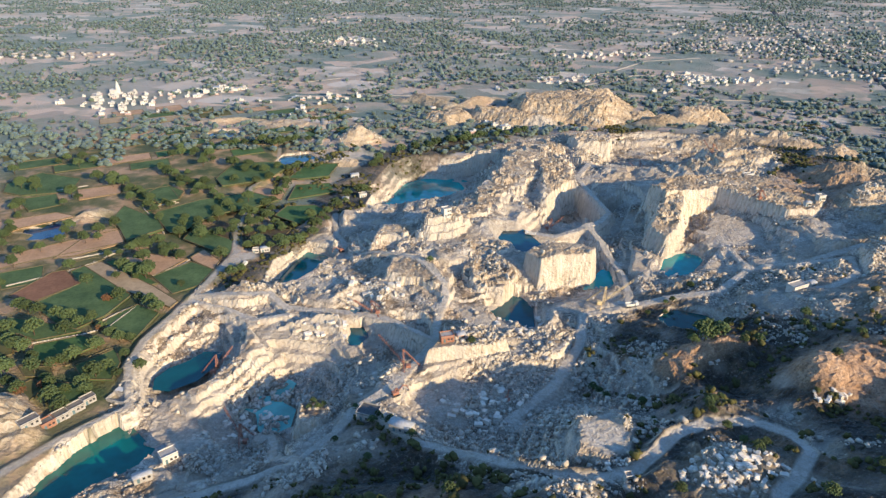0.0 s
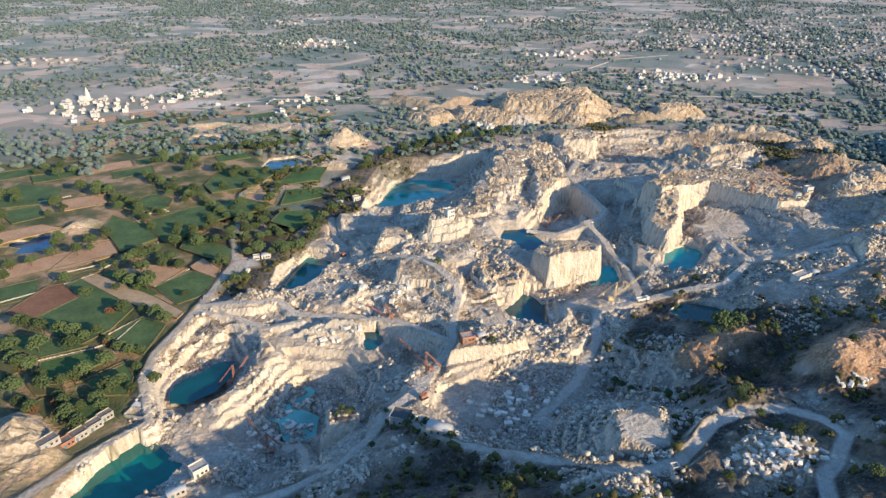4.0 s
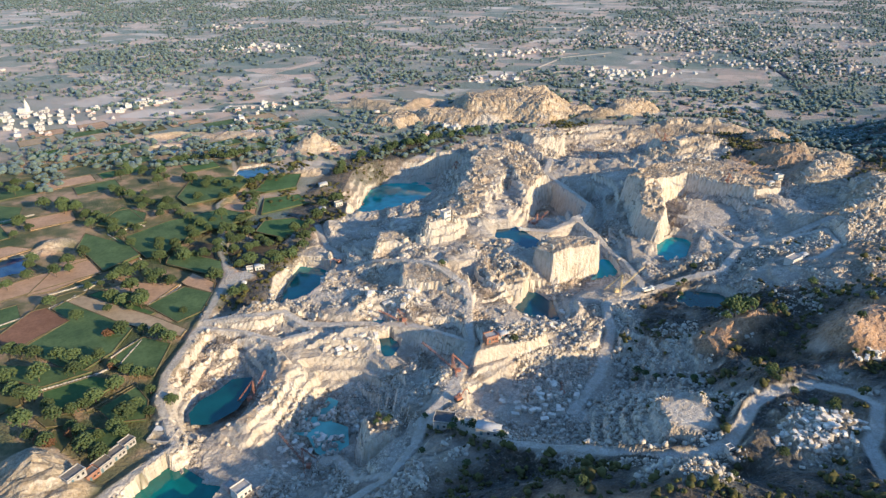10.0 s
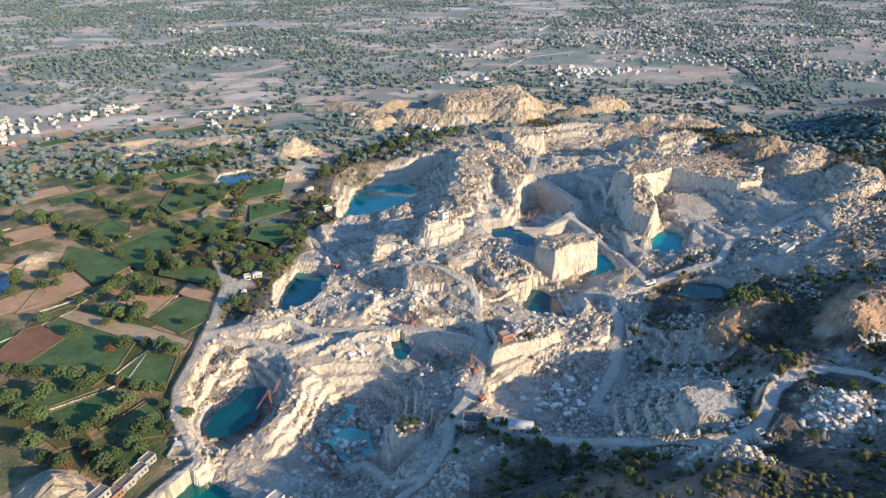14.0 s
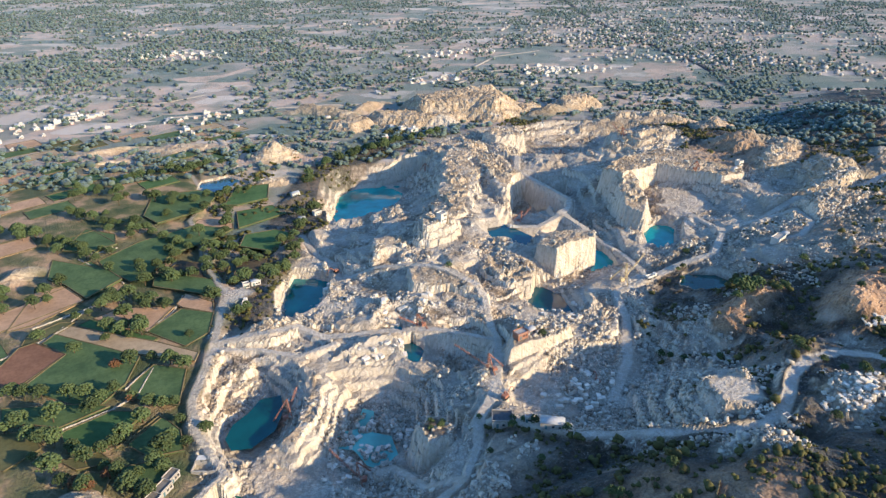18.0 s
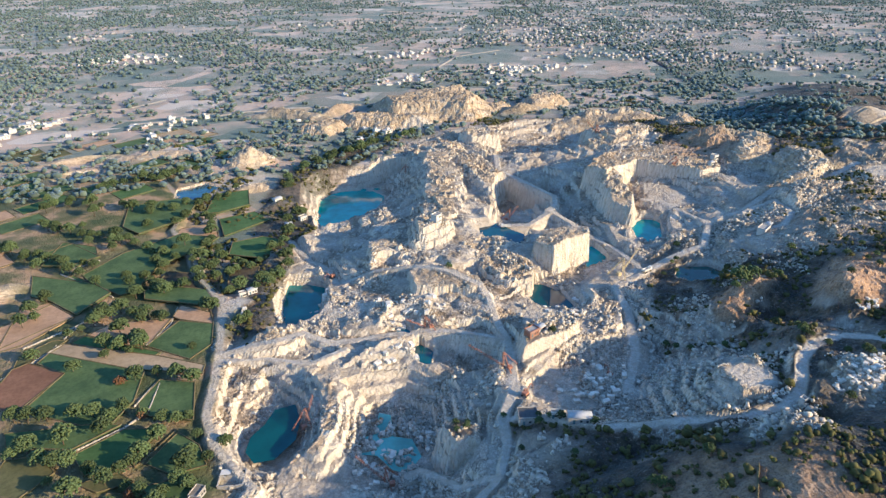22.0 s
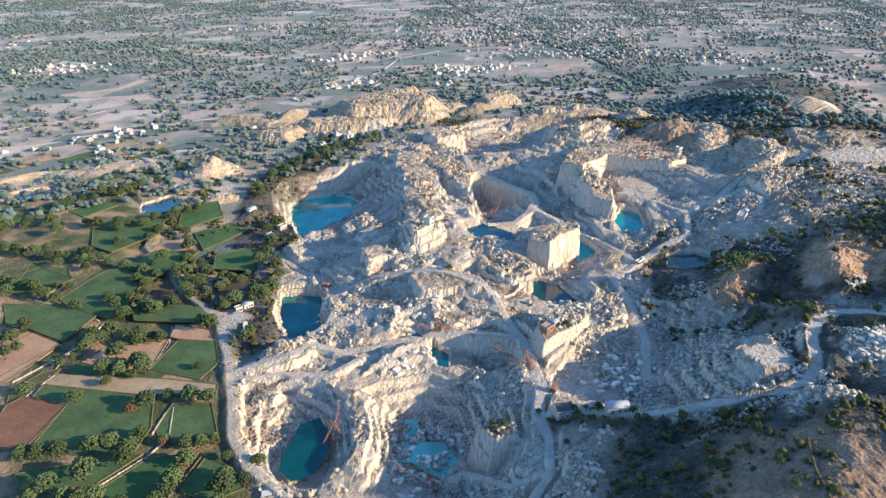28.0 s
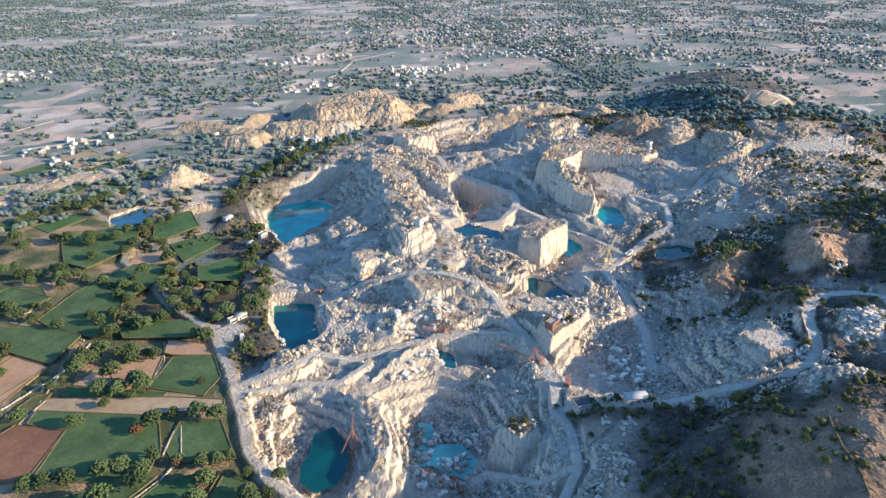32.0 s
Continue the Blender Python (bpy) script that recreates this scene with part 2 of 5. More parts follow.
pit([(-56, 490), (-47, 554), (-35, 570), (-9, 588), (29, 606), (48, 602), (40, 560), (16, 540), (-5, 520), (-30, 500)], -18, 3.2, 3.0)
pit([(100, 598), (126, 570), (118, 540), (94, 545), (90, 566)], -6, 3.5, 2.0)
pit([(172, 636), (227, 632), (268, 618), (235, 586), (185, 572), (150, 580)], -3, 0.45, 4.0)
mesa([(130, 612), (158, 606), (164, 622), (142, 640), (124, 630)], 13, 5.0, 1.5)
mound(243, 712, 40, 16, 15, 9)
mound(-30, 828, 40, 14, 10, 5)
mound(-8, 800, 48, 13, -40, 9)
mound(40, 806, 38, 12, 35, 9)
mesa([(99, 786), (134, 792), (196, 790), (190, 738), (168, 712), (140, 730), (95, 742)], 22, 0.75, 5.0, (0.04, 0.0))
mesa([(40, 758), (81, 754), (116, 738), (132, 716), (108, 708), (72, 718), (42, 738)], 12, 0.7, 4.0)
mesa([(-13, 742), (20, 753), (26, 735), (4, 720)], 9, 0.7, 3.0)
mesa([(269, 736), (306, 762), (312, 744), (266, 720)], 13, 0.7, 3.0)
mesa([(212, 742), (236, 752), (238, 736), (214, 728)], 8, 0.6, 3.0)
lay("crust", [(-60, 700), (-20, 690), (60, 690), (140, 672), (330, 700), (330, 840), (-60, 850)], 1.0, 8.0)
lay("crust", [(225, 250), (330, 225), (350, 320), (345, 410), (250, 360), (225, 320)], 0.8, 8.0)
lay("dust", [(77, 702), (104, 712), (120, 706), (135, 690), (109, 680), (88, 688)], 0.8, 3.0)
lay("dust", [(493, 458), (519, 450), (461, 400), (434, 405), (448, 428)], 1.0, 3.0)
mound(290, 636, 40, 22, 0, 10)
mound(338, 620, 44, 22, -20, 10)
mound(350, 560, 36, 24, 40, 10)
mound(-240, 722, 40, 10, 5, 6)
mound(-165, 705, 44, 12, -10, 6)
mound(300, 420, 40, 18, 30, 8)
mound(452, 420, 50, 24, 20, 10)
mound(250, 340, 26, 12, 10, 5)
mound(-80, 545, 16, 10, 30, 4)
mound(-88, 525, 14, 9, 0, 3)
mound(-90, 590, 20, 10, 0, 3)
mound(-88, 650, 26, 16, 20, 17)
mound(-264, 456, 14, 10, 40, 8)
mound(-196, 226, 22, 15, -40, 13)
mound(302, 466, 34, 22, -30, 10)
mound(240, 520, 46, 22, 10, 9)
mound(101, 600, 24, 9, 60, 8)
mound(70, 600, 22, 7, 20, 6)
pit([(-35, 579), (3, 579), (10, 563), (-1, 547), (-39, 525), (-49, 528)], -21, 0.52, 5.0, 0, [(-60, 448), (-20, 455), (30, 480), (95, 540), (90, 620), (40, 598), (10, 575), (-20, 560), (-60, 500)])
mesa([(100, 470), (110, 520), (104, 560), (92, 600), (80, 598), (84, 560), (84, 510), (78, 470)], 15, 0.8, 4.0)
pit([(98, 348), (106, 372), (112, 400), (122, 430), (130, 446), (140, 470), (130, 500), (122, 470), (112, 440), (100, 395), (92, 352)], 4, 0.62, 4.0, 0, [(84, 330), (60, 395), (66, 440), (70, 500), (120, 540), (190, 510), (160, 420), (135, 345)])
pit([(60, 395), (90, 396), (96, 430), (100, 450), (78, 452), (62, 425)], 3, 1.0, 3.0)
pit([(103, 496), (140, 486), (122, 450), (103, 446), (80, 452), (88, 474)], -9, 5.0, 1.5, 6)
for key, (deep, outline) in WATERS.items():
    pit(outline, deep - 1.5, 2.0 if key in ("poolB", "poolE", "fieldpond") else 1.0, 1.5)
mesa([(153, 420), (168, 431), (196, 438), (212, 418), (226, 396), (246, 398), (262, 420), (248, 451), (218, 472), (171, 456), (148, 440)], 34, 6.0, 1.0, (-0.03, 0.0))
mesa([(228, 560), (262, 556), (280, 540), (262, 528), (232, 540)], 24, 2.5, 3.0)
mesa([(140, 372), (150, 384), (160, 404), (168, 430), (152, 436), (146, 410), (134, 385)], 30, 3.0, 2.0, (0.05, 0.1))
level([(170, 392), (194, 426), (212, 400), (204, 372), (165, 368)], 19, 5)
pit([(52, 335), (70, 338), (86, 342), (84, 333), (62, 325), (50, 327)], 5, 0.55, 1.0)
mesa([(50, 352), (57, 339), (70, 343), (88, 347), (92, 354), (84, 361), (62, 363)], 25, 9.0, 0.8, (0.05, 0.0))
mesa([(2, 398), (14, 412), (40, 450), (70, 520), (84, 575), (66, 580), (46, 520), (20, 460), (-4, 415)], 17, 0.9, 5.0)
mesa([(-10, 396), (6, 396), (16, 408), (4, 420), (-8, 412)], 27, 1.6, 2.5)
mesa([(-44, 396), (-26, 398), (-12, 404), (-20, 416), (-40, 412)], 15, 1.5, 3.0)
mesa([(-34, 344), (-12, 335), (0, 328), (6, 342), (-4, 362), (-30, 364)], 15, 2.6, 2.0)
mesa([(20, 330), (36, 326), (44, 342), (40, 362), (20, 364), (12, 350)], 15, 2.2, 2.5)
mesa([(14, 374), (36, 368), (44, 380), (24, 390), (8, 390)], 17, 1.8, 2.5)
mesa([(-88, 300), (-70, 306), (-56, 303), (-58, 292), (-76, 286), (-90, 290)], 9, 1.5, 2.0)
mesa([(-128, 336), (-112, 330), (-100, 338), (-108, 344), (-124, 344)], 7, 1.0, 2.0)
pit([(-12, 246), (14, 257), (40, 262), (70, 258), (58, 232), (40, 206), (21, 206), (0, 218), (-14, 236)], 4, 0.75, 3.0, 3.5)
mesa([(-8, 262), (5, 266), (20, 268), (32, 273), (26, 285), (5, 281), (-7, 274)], 16, 5.0, 0.8)
pit([(-37, 304), (-23, 306), (-9, 296), (-9, 285), (-15, 274), (-29, 274), (-40, 284), (-45, 293)], -5, 1.6, 2.5)
pit([(-100, 276), (-88, 283), (-67, 279), (-58, 266), (-63, 246), (-71, 226), (-85, 220), (-101, 232), (-112, 246), (-107, 262)], -12, 0.8, 1.2, 3.5)
mesa([(-116, 292), (-106, 298), (-98, 288), (-106, 262), (-116, 246), (-121, 250), (-115, 270)], 2, 0.9, 0.8, (0, 0.07))
pit([(-140, 300), (-128, 308), (-119, 294), (-118, 280), (-123, 264), (-135, 254), (-144, 258), (-147, 272)], -9, 0.9, 1.5, 3.0)
patchy(GREY, 0.6)
patchy([(74, 200), (120, 200), (118, 225), (150, 225), (150, 262), (100, 262), (80, 240)], 0.4)
lay("scrub", [(100, 231), (104, 243), (134, 255), (148, 248), (130, 237)], 1.0, 3.0)
lay("scrub", [(138, 217), (157, 224), (170, 211), (156, 196), (142, 203)], 1.0, 3.0)
patchy([(105, 310), (150, 325), (230, 330), (300, 380), (345, 405), (400, 330), (345, 235), (260, 225), (180, 250), (150, 285)], 0.35)
mesa([(235, 316), (273, 311), (303, 302), (309, 281), (319, 249), (334, 250), (334, 300), (290, 328), (240, 326)], 43, 0.5, 4.0)
mound(295, 365, 46, 18, 42, 11)
mesa([(305, 330), (347, 333), (381, 309), (352, 283), (310, 292), (290, 315)], 47, 0.75, 3.0)
level([(310, 326), (345, 328), (372, 309), (350, 288), (314, 297), (297, 314)], 47, 3)
mesa([(54, 194), (69, 195), (71, 186), (67, 176), (53, 175), (48, 178), (49, 186)], 31, 0.9, 0.8, (0.1, 0.2))
mound(97, 161, 22, 13, 15, 5)
lay("crust", [(54, 194), (69, 195), (71, 186), (67, 176), (53, 175), (48, 178), (49, 186)], 0.7, 3.0)
level([(52, 196), (66, 195), (70, 186), (68, 176), (58, 174), (51, 182)], 32, 1.5)
lay("dust", [(53, 195), (66, 194), (69, 186), (67, 177), (58, 175), (52, 182)], 1.0, 2.0)
lay("dust", [(40, 228), (56, 236), (66, 250), (62, 262), (50, 256), (40, 244)], 0.45, 5.0)
# next three: brown earth outlined as sunlit, sunlight partly put into its colour
lay("earth", [(105, 254), (120, 256), (145, 259), (142, 247), (117, 240), (104, 233), (97, 240)], 1.0, 4.0)
lay("earth", [(142, 227), (159, 234), (176, 240), (196, 232), (186, 200), (164, 190), (156, 196), (142, 206), (137, 215)], 1.0, 5.0)
lay("earth", [(-22, 152), (-4, 156), (12, 146), (28, 128), (20, 100), (-20, 96), (-34, 120), (-30, 140)], 0.7, 6.0)
lay("earth", [(221, 441), (268, 479), (300, 470), (310, 443), (280, 415), (247, 418)], 0.8, 8.0)
lay("earth", [(182, 300), (205, 308), (230, 300), (225, 282), (195, 280)], 0.6, 6.0)
lay("scrub", [(97, 207), (118, 220), (120, 200), (110, 185), (92, 180), (82, 184)], 0.8, 5.0)
lay("scrub", [(64, 257), (77, 250), (88, 222), (91, 214), (76, 206), (68, 224), (58, 241)], 0.9, 5.0)
ridge([(100, 246, 4), (116, 245, 6), (140, 246, 4), (150, 240, 1)], 5.5)
ridge([(138, 206, 5), (154, 215, 9), (174, 229, 5), (188, 236, 1)], 9.0)
rise(158, 211, 13, 5)
ridge([(-34, 176, -3), (-20, 173, -5), (-8, 176, -8), (20, 168, -5), (40, 163, -4), (58, 151, -6)], 7.0)
ridge([(84, 171, 2), (66, 160, 3), (46, 152, 2), (26, 138, 1)], 4.0)
mesa([(-63, 224), (-53, 221), (-48, 231), (-55, 238), (-64, 234)], 8, 3.2, 1.4)
ridge([(-62, 206, 5), (-54, 214, 5), (-52, 222, 2)], 4.0)
lay("scrub", [(-63, 224), (-53, 221), (-48, 231), (-55, 238), (-64, 234)], 1.0, 1.5)
ridge([(74, 244, -4), (88, 222, -6), (80, 204, -3)], 7.0)
ridge([(120, 228, -5), (134, 214, -4), (130, 200, -1)], 6.0)

# roads and tracks
lay("scrub", [(-142, 352), (-118, 352), (-110, 372), (-106, 400), (-88, 440), (-74, 470), (-60, 490), (-52, 545), (-42, 580), (20, 622), (60, 650), (20, 670), (-60, 620), (-90, 560), (-110, 490), (-120, 440), (-128, 402)], 1.0, 4)
road([(-140, 400, 0), (-147, 345, 1), (-152, 319, 1), (-159, 291, 1), (-158, 269, 1), (-150, 250, 0), (-146, 240, -1), (-154, 232, -1), (-167, 217, -1), (-180, 198, -1), (-195, 178, 0)], 3.8, 0.75)
road([(-39, 225, 10), (-45, 209, 11), (-56, 194, 12), (-75, 185, 9), (-98, 181, 4), (-120, 175, 1), (-150, 160, 0)], 4.0)
road([(-39, 225, 10), (-30, 221, 13), (-19, 203, 20), (-8, 192, 22), (8, 184, 24), (19, 179, 26), (37, 168, 30), (56, 165, 32), (67, 168, 33), (75, 174, 35), (84, 182, 36), (98, 188, 36), (115, 189, 36), (123, 179, 39), (124, 167, 42), (113, 155, 42), (105, 149, 42), (98, 134, 43), (96, 115, 44)], 4.2)
road([(-39, 225, 10), (-23, 243, 9), (-12, 266, 7), (-4, 285, 6), (-3, 300, 8), (2, 320, 12), (1, 330, 15), (-8, 349, 16), (-15, 359, 16), (-30, 372, 13)], 4.6)
road([(-4, 285, 6), (-15, 294, 6), (-27, 305, 5), (-37, 311, 4), (-60, 318, 3)], 4.0)
road([(30, 226, 4), (40, 236, 4), (52, 248, 5), (60, 262, 6), (70, 278, 8), (73, 290, 11), (75, 299, 13), (88, 303, 13), (99, 304, 15), (125, 308, 19), (150, 309, 22), (179, 336, 23), (205, 333, 27), (246, 345, 33), (273, 333, 36), (330, 345, 42)], 5.0)
road([(179, 336, 22), (177, 357, 21), (179, 386, 19), (169, 393, 19)], 4.5)
road([(200, 328, 29), (230, 329, 33), (221, 307, 34), (201, 295, 33), (190, 298, 31)], 4.0)
road([(-70, 392, -3), (-69, 417, -3), (-78, 434, -3), (-81, 449, -3), (-84, 470, -3)], 4.0)
road([(-148, 338, 1), (-133, 335, 4), (-119, 332, 6), (-103, 338, 3), (-90, 323, 2), (-60, 318, 3)], 5.0)
road([(-148, 333, 0), (-126, 325, 1), (-106, 310, 2), (-86, 313, 4)], 3.5)
road([(57, 413, 9), (77, 404, 10), (92, 410, 12), (100, 413, 14), (112, 425, 12), (121, 441, 12), (112, 520, 10), (130, 560, 9)], 5.0)
road([(100, 413, 14), (106, 390, 11), (107, 375, 9), (109, 346, 11), (104, 317, 14), (99, 304, 15)], 4.0)
road([(-56, 194, 12), (-70, 202, 4), (-73, 218, -4), (-77, 227, -7), (-83, 227, -8)], 4.0)
road([(-140, 392, 0), (-150, 430, 0), (-152, 470, 0), (-163, 520, 0), (-150, 560, 0), (-165, 640, 0)], 2.6, 0.6)
road([(-30, 372, 13), (-48, 384, 8), (-66, 392, -2)], 4.0)
level([(-142, 397), (-130, 398), (-121, 391), (-128, 384), (-138, 377), (-143, 366), (-147, 366)], 0.5, 3)


def ground_at(x, y):
    """Height of the ground, and how much of it is bare rock, scrub and dust."""
    x, y = np.asarray(x, float), np.asarray(y, float)
    shape = x.shape
    x, y = x.ravel(), y.ravel()
    h, rock, dust, crust, bushy, solid, earth = (np.zeros(x.shape) for _ in range(7))
    wob = fbm(x / 22, y / 22, 3)
    jag, _ = cells(x / 9 + wob, y / 9, 5)
    jag2, _ = cells(x / 3.5, y / 3.5, 6)
    fray = fbm(x / 7, y / 7, 7)
    late = []
    for step in STEPS:
        kind = step[0]
        if kind == "rise":
            _, cx, cy, r, a = step
            h += a * np.exp(-((x - cx) ** 2 + (y - cy) ** 2) / (2 * r * r))
            continue
        if kind == "swell":
            h += np.clip(rock, 0, 1) * step[2] * (fbm(x / step[1], y / step[1], 81) + 0.3 * fbm(x / 17, y / 17, 83))
            continue
        if kind == "mound":
            _, cx, cy, rx, ry, turn, a, flat = step
            c, s = math.cos(radians(turn)), math.sin(radians(turn))
            u, v = ((x - cx) * c + (y - cy) * s) / rx, ((y - cy) * c - (x - cx) * s) / ry
            q = np.hypot(u, v) * (1 + 0.9 * wob)
            m = np.clip(1.15 - q, 0, 1) * (0.75 + 0.9 * (fbm(x / 12, y / 12, 9) + 0.3))
            h += a * m
            rock = np.maximum(rock, smooth(0.02, 0.3, m) * 0.8)
            crust = np.maximum(crust, smooth(0.02, 0.3, m) * 0.8)
            continue
        pts = step[2] if kind == "lay" else step[1]
        xs, ys = [p[0] for p in pts], [p[1] for p in pts]
        pad = 60
        k = np.nonzero((x > min(xs) - pad) & (x < max(xs) + pad) & (y > min(ys) - pad) & (y < max(ys) + pad))[0]
        if not len(k):
            continue
        px, py = x[k], y[k]
        if kind == "lay" and step[1] == "scrub":
            bushy[k] = np.maximum(bushy[k], step[3] * smooth(-step[4], step[4], inside(pts, px, py) + 10 * wob[k]))
            rock[k] *= 1 - 0.85 * bushy[k]
            continue
        if kind == "patchy":
            w = step[2] * smooth(-10, 10, inside(pts, px, py)) * smooth(-0.06, 0.04, fbm(px / 13, py / 13, 91) + 0.5 * fbm(px / 48, py / 48, 92))
            rock[k] *= 1 - w
            bushy[k] = np.maximum(bushy[k], w)
            continue
        if kind == "road":
            _, pts, width, pale = step
            d, z = along(pts, px, py)
            d = d + wob[k] * 1.2
            f = 1 - smooth(width * 0.5, width * 0.5 + 5.0, d)
            h[k] += (z - h[k]) * f
            dust[k] = np.maximum(dust[k], pale * (1 - smooth(width * 0.5 - 0.6, width * 0.5 + 0.9, d)))
            continue
        if kind == "ridge":
            d, z = along(pts, px, py)
            h[k] += z * np.exp(-(d + 2.5 * wob[k]) ** 2 / (2 * step[2] ** 2))
            continue
        sd = inside(pts, px, py)
        if kind == "lay":
            _, what, _, amount, soft = step
            if what == "crust":
                w = amount * smooth(-soft, soft, sd)
                solid[k] = np.maximum(solid[k], w)
                crust[k] = np.maximum(crust[k], w)
                continue
            if what == "earth":
                w = amount * smooth(-soft, soft, sd + 9 * wob[k])
                earth[k] = np.maximum(earth[k], w)
                bushy[k] = np.maximum(bushy[k], 0.45 * w)
                rock[k] *= 1 - 0.92 * w
                continue
            if what == "dust":
                dust[k] = np.maximum(dust[k], amount * smooth(-soft, soft, sd + 8 * wob[k]))
                continue
            rock[k] = np.maximum(rock[k], amount * smooth(-soft, soft, sd + 26 * wob[k]))
        elif kind == "pit":
            _, _, floor, slope, ragged, bench, only = step
            out = np.maximum(0, -(sd + ragged * (0.35 * jag[k] + 0.05 * jag2[k] + 1.6 * wob[k] + 1.5 * fray[k])))
            wall = out * slope
            if bench:
                wall = np.floor(wall / bench) * bench + bench * np.clip((wall / bench - np.floor(wall / bench)) * 1.7 - 0.7, 0, 1)
            w = floor + wall
            if only:
                w = np.where(inside(only, px, py) + 6 * wob[k] > 0, w, 1e6)
            cut = w < h[k]
            rock[k] = np.where(cut & (wall > 0.1), 1.0, rock[k])
            crust[k] = np.where(cut, 0.0, crust[k])
            h[k] = np.minimum(h[k], w)
        elif kind == "mesa":
            _, _, top, slope, ragged, tilt = step
            cx, cy = sum(xs) / len(xs), sum(ys) / len(ys)
            t = top + tilt[0] * (px - cx) + tilt[1] * (py - cy) + 1.6 * jag2[k] * (ragged > 1) + 3 * wob[k]
            out = np.maximum(0, -(sd + ragged * (0.35 * jag[k] + 0.05 * jag2[k] + 1.6 * wob[k] + 1.5 * fray[k])))
            w = t - out * slope
            if slope >= 5:
                solid[k] = np.maximum(solid[k], smooth(-5, 0, sd))
            crust[k] = np.where(w > h[k], smooth(-1.0, 2.5, sd) * 0.8, crust[k])
            rock[k] = np.where((w > h[k]), 1.0, rock[k])
            h[k] = np.maximum(h[k], w)
        elif kind == "level":
            _, _, z, soft = step
            sd = sd + 7 * wob[k] + 2 * jag2[k]
            f = smooth(-soft, soft * 0.3, sd)
            h[k] += (z - h[k]) * f
            dust[k] = np.maximum(dust[k], 0.75 * smooth(-1, 2.5, sd))
    # sawn benches on bare rock
    bare = np.nonzero(rock > 0.05)[0]
    px, py, hb = x[bare], y[bare], h[bare]
    c1, _ = cells(px / 26 + 1.5 * wob[bare], py / 26, 8)
    tread = 4.6 + 3.4 * c1
    q = (hb + 9 * c1 + 0.3 * jag[bare] + 2.6 * fray[bare] + 6 * wob[bare]) / tread
    fr = q - np.floor(q)
    stepped = hb + (np.floor(q) + smooth(0.56, 0.96, fr) - q) * tread
    where = np.clip(rock[bare], 0, 1) * (1 - dust[bare]) * (1 - solid[bare]) * smooth(-0.30, -0.02, fbm(px / 45, py / 45, 41))
    h[bare] += 0.9 * where * (stepped - hb)
    # broken blocks and rubble on bare rock, gentle lumps elsewhere
    near = (abs(x - 60) < 460) & (abs(y - 420) < 420)
    k = np.nonzero(near)[0]
    px, py = x[k], y[k]
    a, ea = cells(px / 8 + 0.6 * wob[k], py / 6.5, 1)
    b, eb = cells(px / 3.2, py / 2.7, 2)
    rk = np.clip(rock[k], 0, 1) * (1 - dust[k]) * (1 - 0.7 * solid[k])
    c, ec = cells(px / 1.9 + wob[k], py / 1.7, 4)
    patch = smooth(-0.03, 0.13, fbm(px / 24, py / 24, 12))
    if len(shape) == 2:
        gy, gx = np.gradient(h.reshape(shape), GY, GX)
        steep = np.hypot(gx, gy).ravel()[k]
        calm = 1 - 0.85 * smooth(0.5, 1.3, steep)
        # steep ground is bare rock
        face = smooth(0.9, 1.5, steep) * (1 - earth[k])
        rock[k], bushy[k] = np.maximum(rock[k], face), bushy[k] * (1 - face)
    else:
        calm = 1.0
    for poly in CALM:
        patch *= 1 - 0.8 * smooth(-6, 10, inside(poly, px, py) + 12 * wob[k])
    floor = (1 - patch) * smooth(0.0, 0.2, fbm(px / 17, py / 17, 15) + 0.12) * np.clip(rock[k], 0, 1) * (1 - crust[k])
    dust[k] = np.maximum(dust[k], 0.6 * floor)
    h[k] += calm * rk * (1.5 * a * patch + 1.0 * b * (0.12 + 0.88 * patch) + 0.45 * c * (0.3 + 0.7 * patch) + 0.9 * fbm(px / 9, py / 9, 14))
    h[k] -= calm * rk * (0.9 * (1 - smooth(0.0, 0.16, ea)) * patch + 0.45 * (1 - smooth(0.0, 0.2, eb)) * patch)
    hill = smooth(4, 14, h[k]) * (1 - rk) * (1 - dust[k])
    h[k] += hill * (9.0 * fbm(px / 34, py / 34, 21) + 2.6 * fbm(px / 8, py / 8, 22) + 0.5 * b + 0.9 * b * smooth(15, 40, px) * smooth(150, 175, py))
    for deep, outline in WATERS.values():
        k = np.nonzero((abs(x - outline[0][0]) < 90) & (abs(y - outline[0][1]) < 90))[0]
        sd = inside(outline, x[k], y[k]) + 1.2 * jag2[k]
        h[k] = np.minimum(h[k], np.where(sd > 0, deep - 1.2, 1e9))
        if deep == -13:      # stones stand out of the shallow pool
            h[k] = np.where(sd > -1, np.maximum(h[k], deep - 0.9 + 8 * np.clip(fbm(x[k] / 5, y[k] / 5, 45) + 0.07, 0, 1)), h[k])
    far = smooth(700, 1200, np.hypot(x, y - 300))
    h += far * 0.8 * fbm(x / 260, y / 260, 31)
    scrub = np.maximum(bushy, smooth(3, 12, h)) * (1 - np.clip(rock, 0, 1)) * (1 - dust)
    return h.reshape(shape), np.clip(rock, 0, 1).reshape(shape), scrub.reshape(shape), np.clip(dust, 0, 1).reshape(shape), crust.reshape(shape), np.clip(earth, 0, 1).reshape(shape)


def axis(lo, mid, hi, step, far_lo, far_hi):
    """Grid lines: fine from lo to mid, coarser to hi, then wider and wider."""
    up, down = [], []
    s, p = 1.7 * step, hi
    while p < far_hi:
        s *= 1.09
        p += s
        up.append(p)
    s, p = step, lo
    while p > far_lo:
        s *= 1.09
        p -= s
        down.append(p)
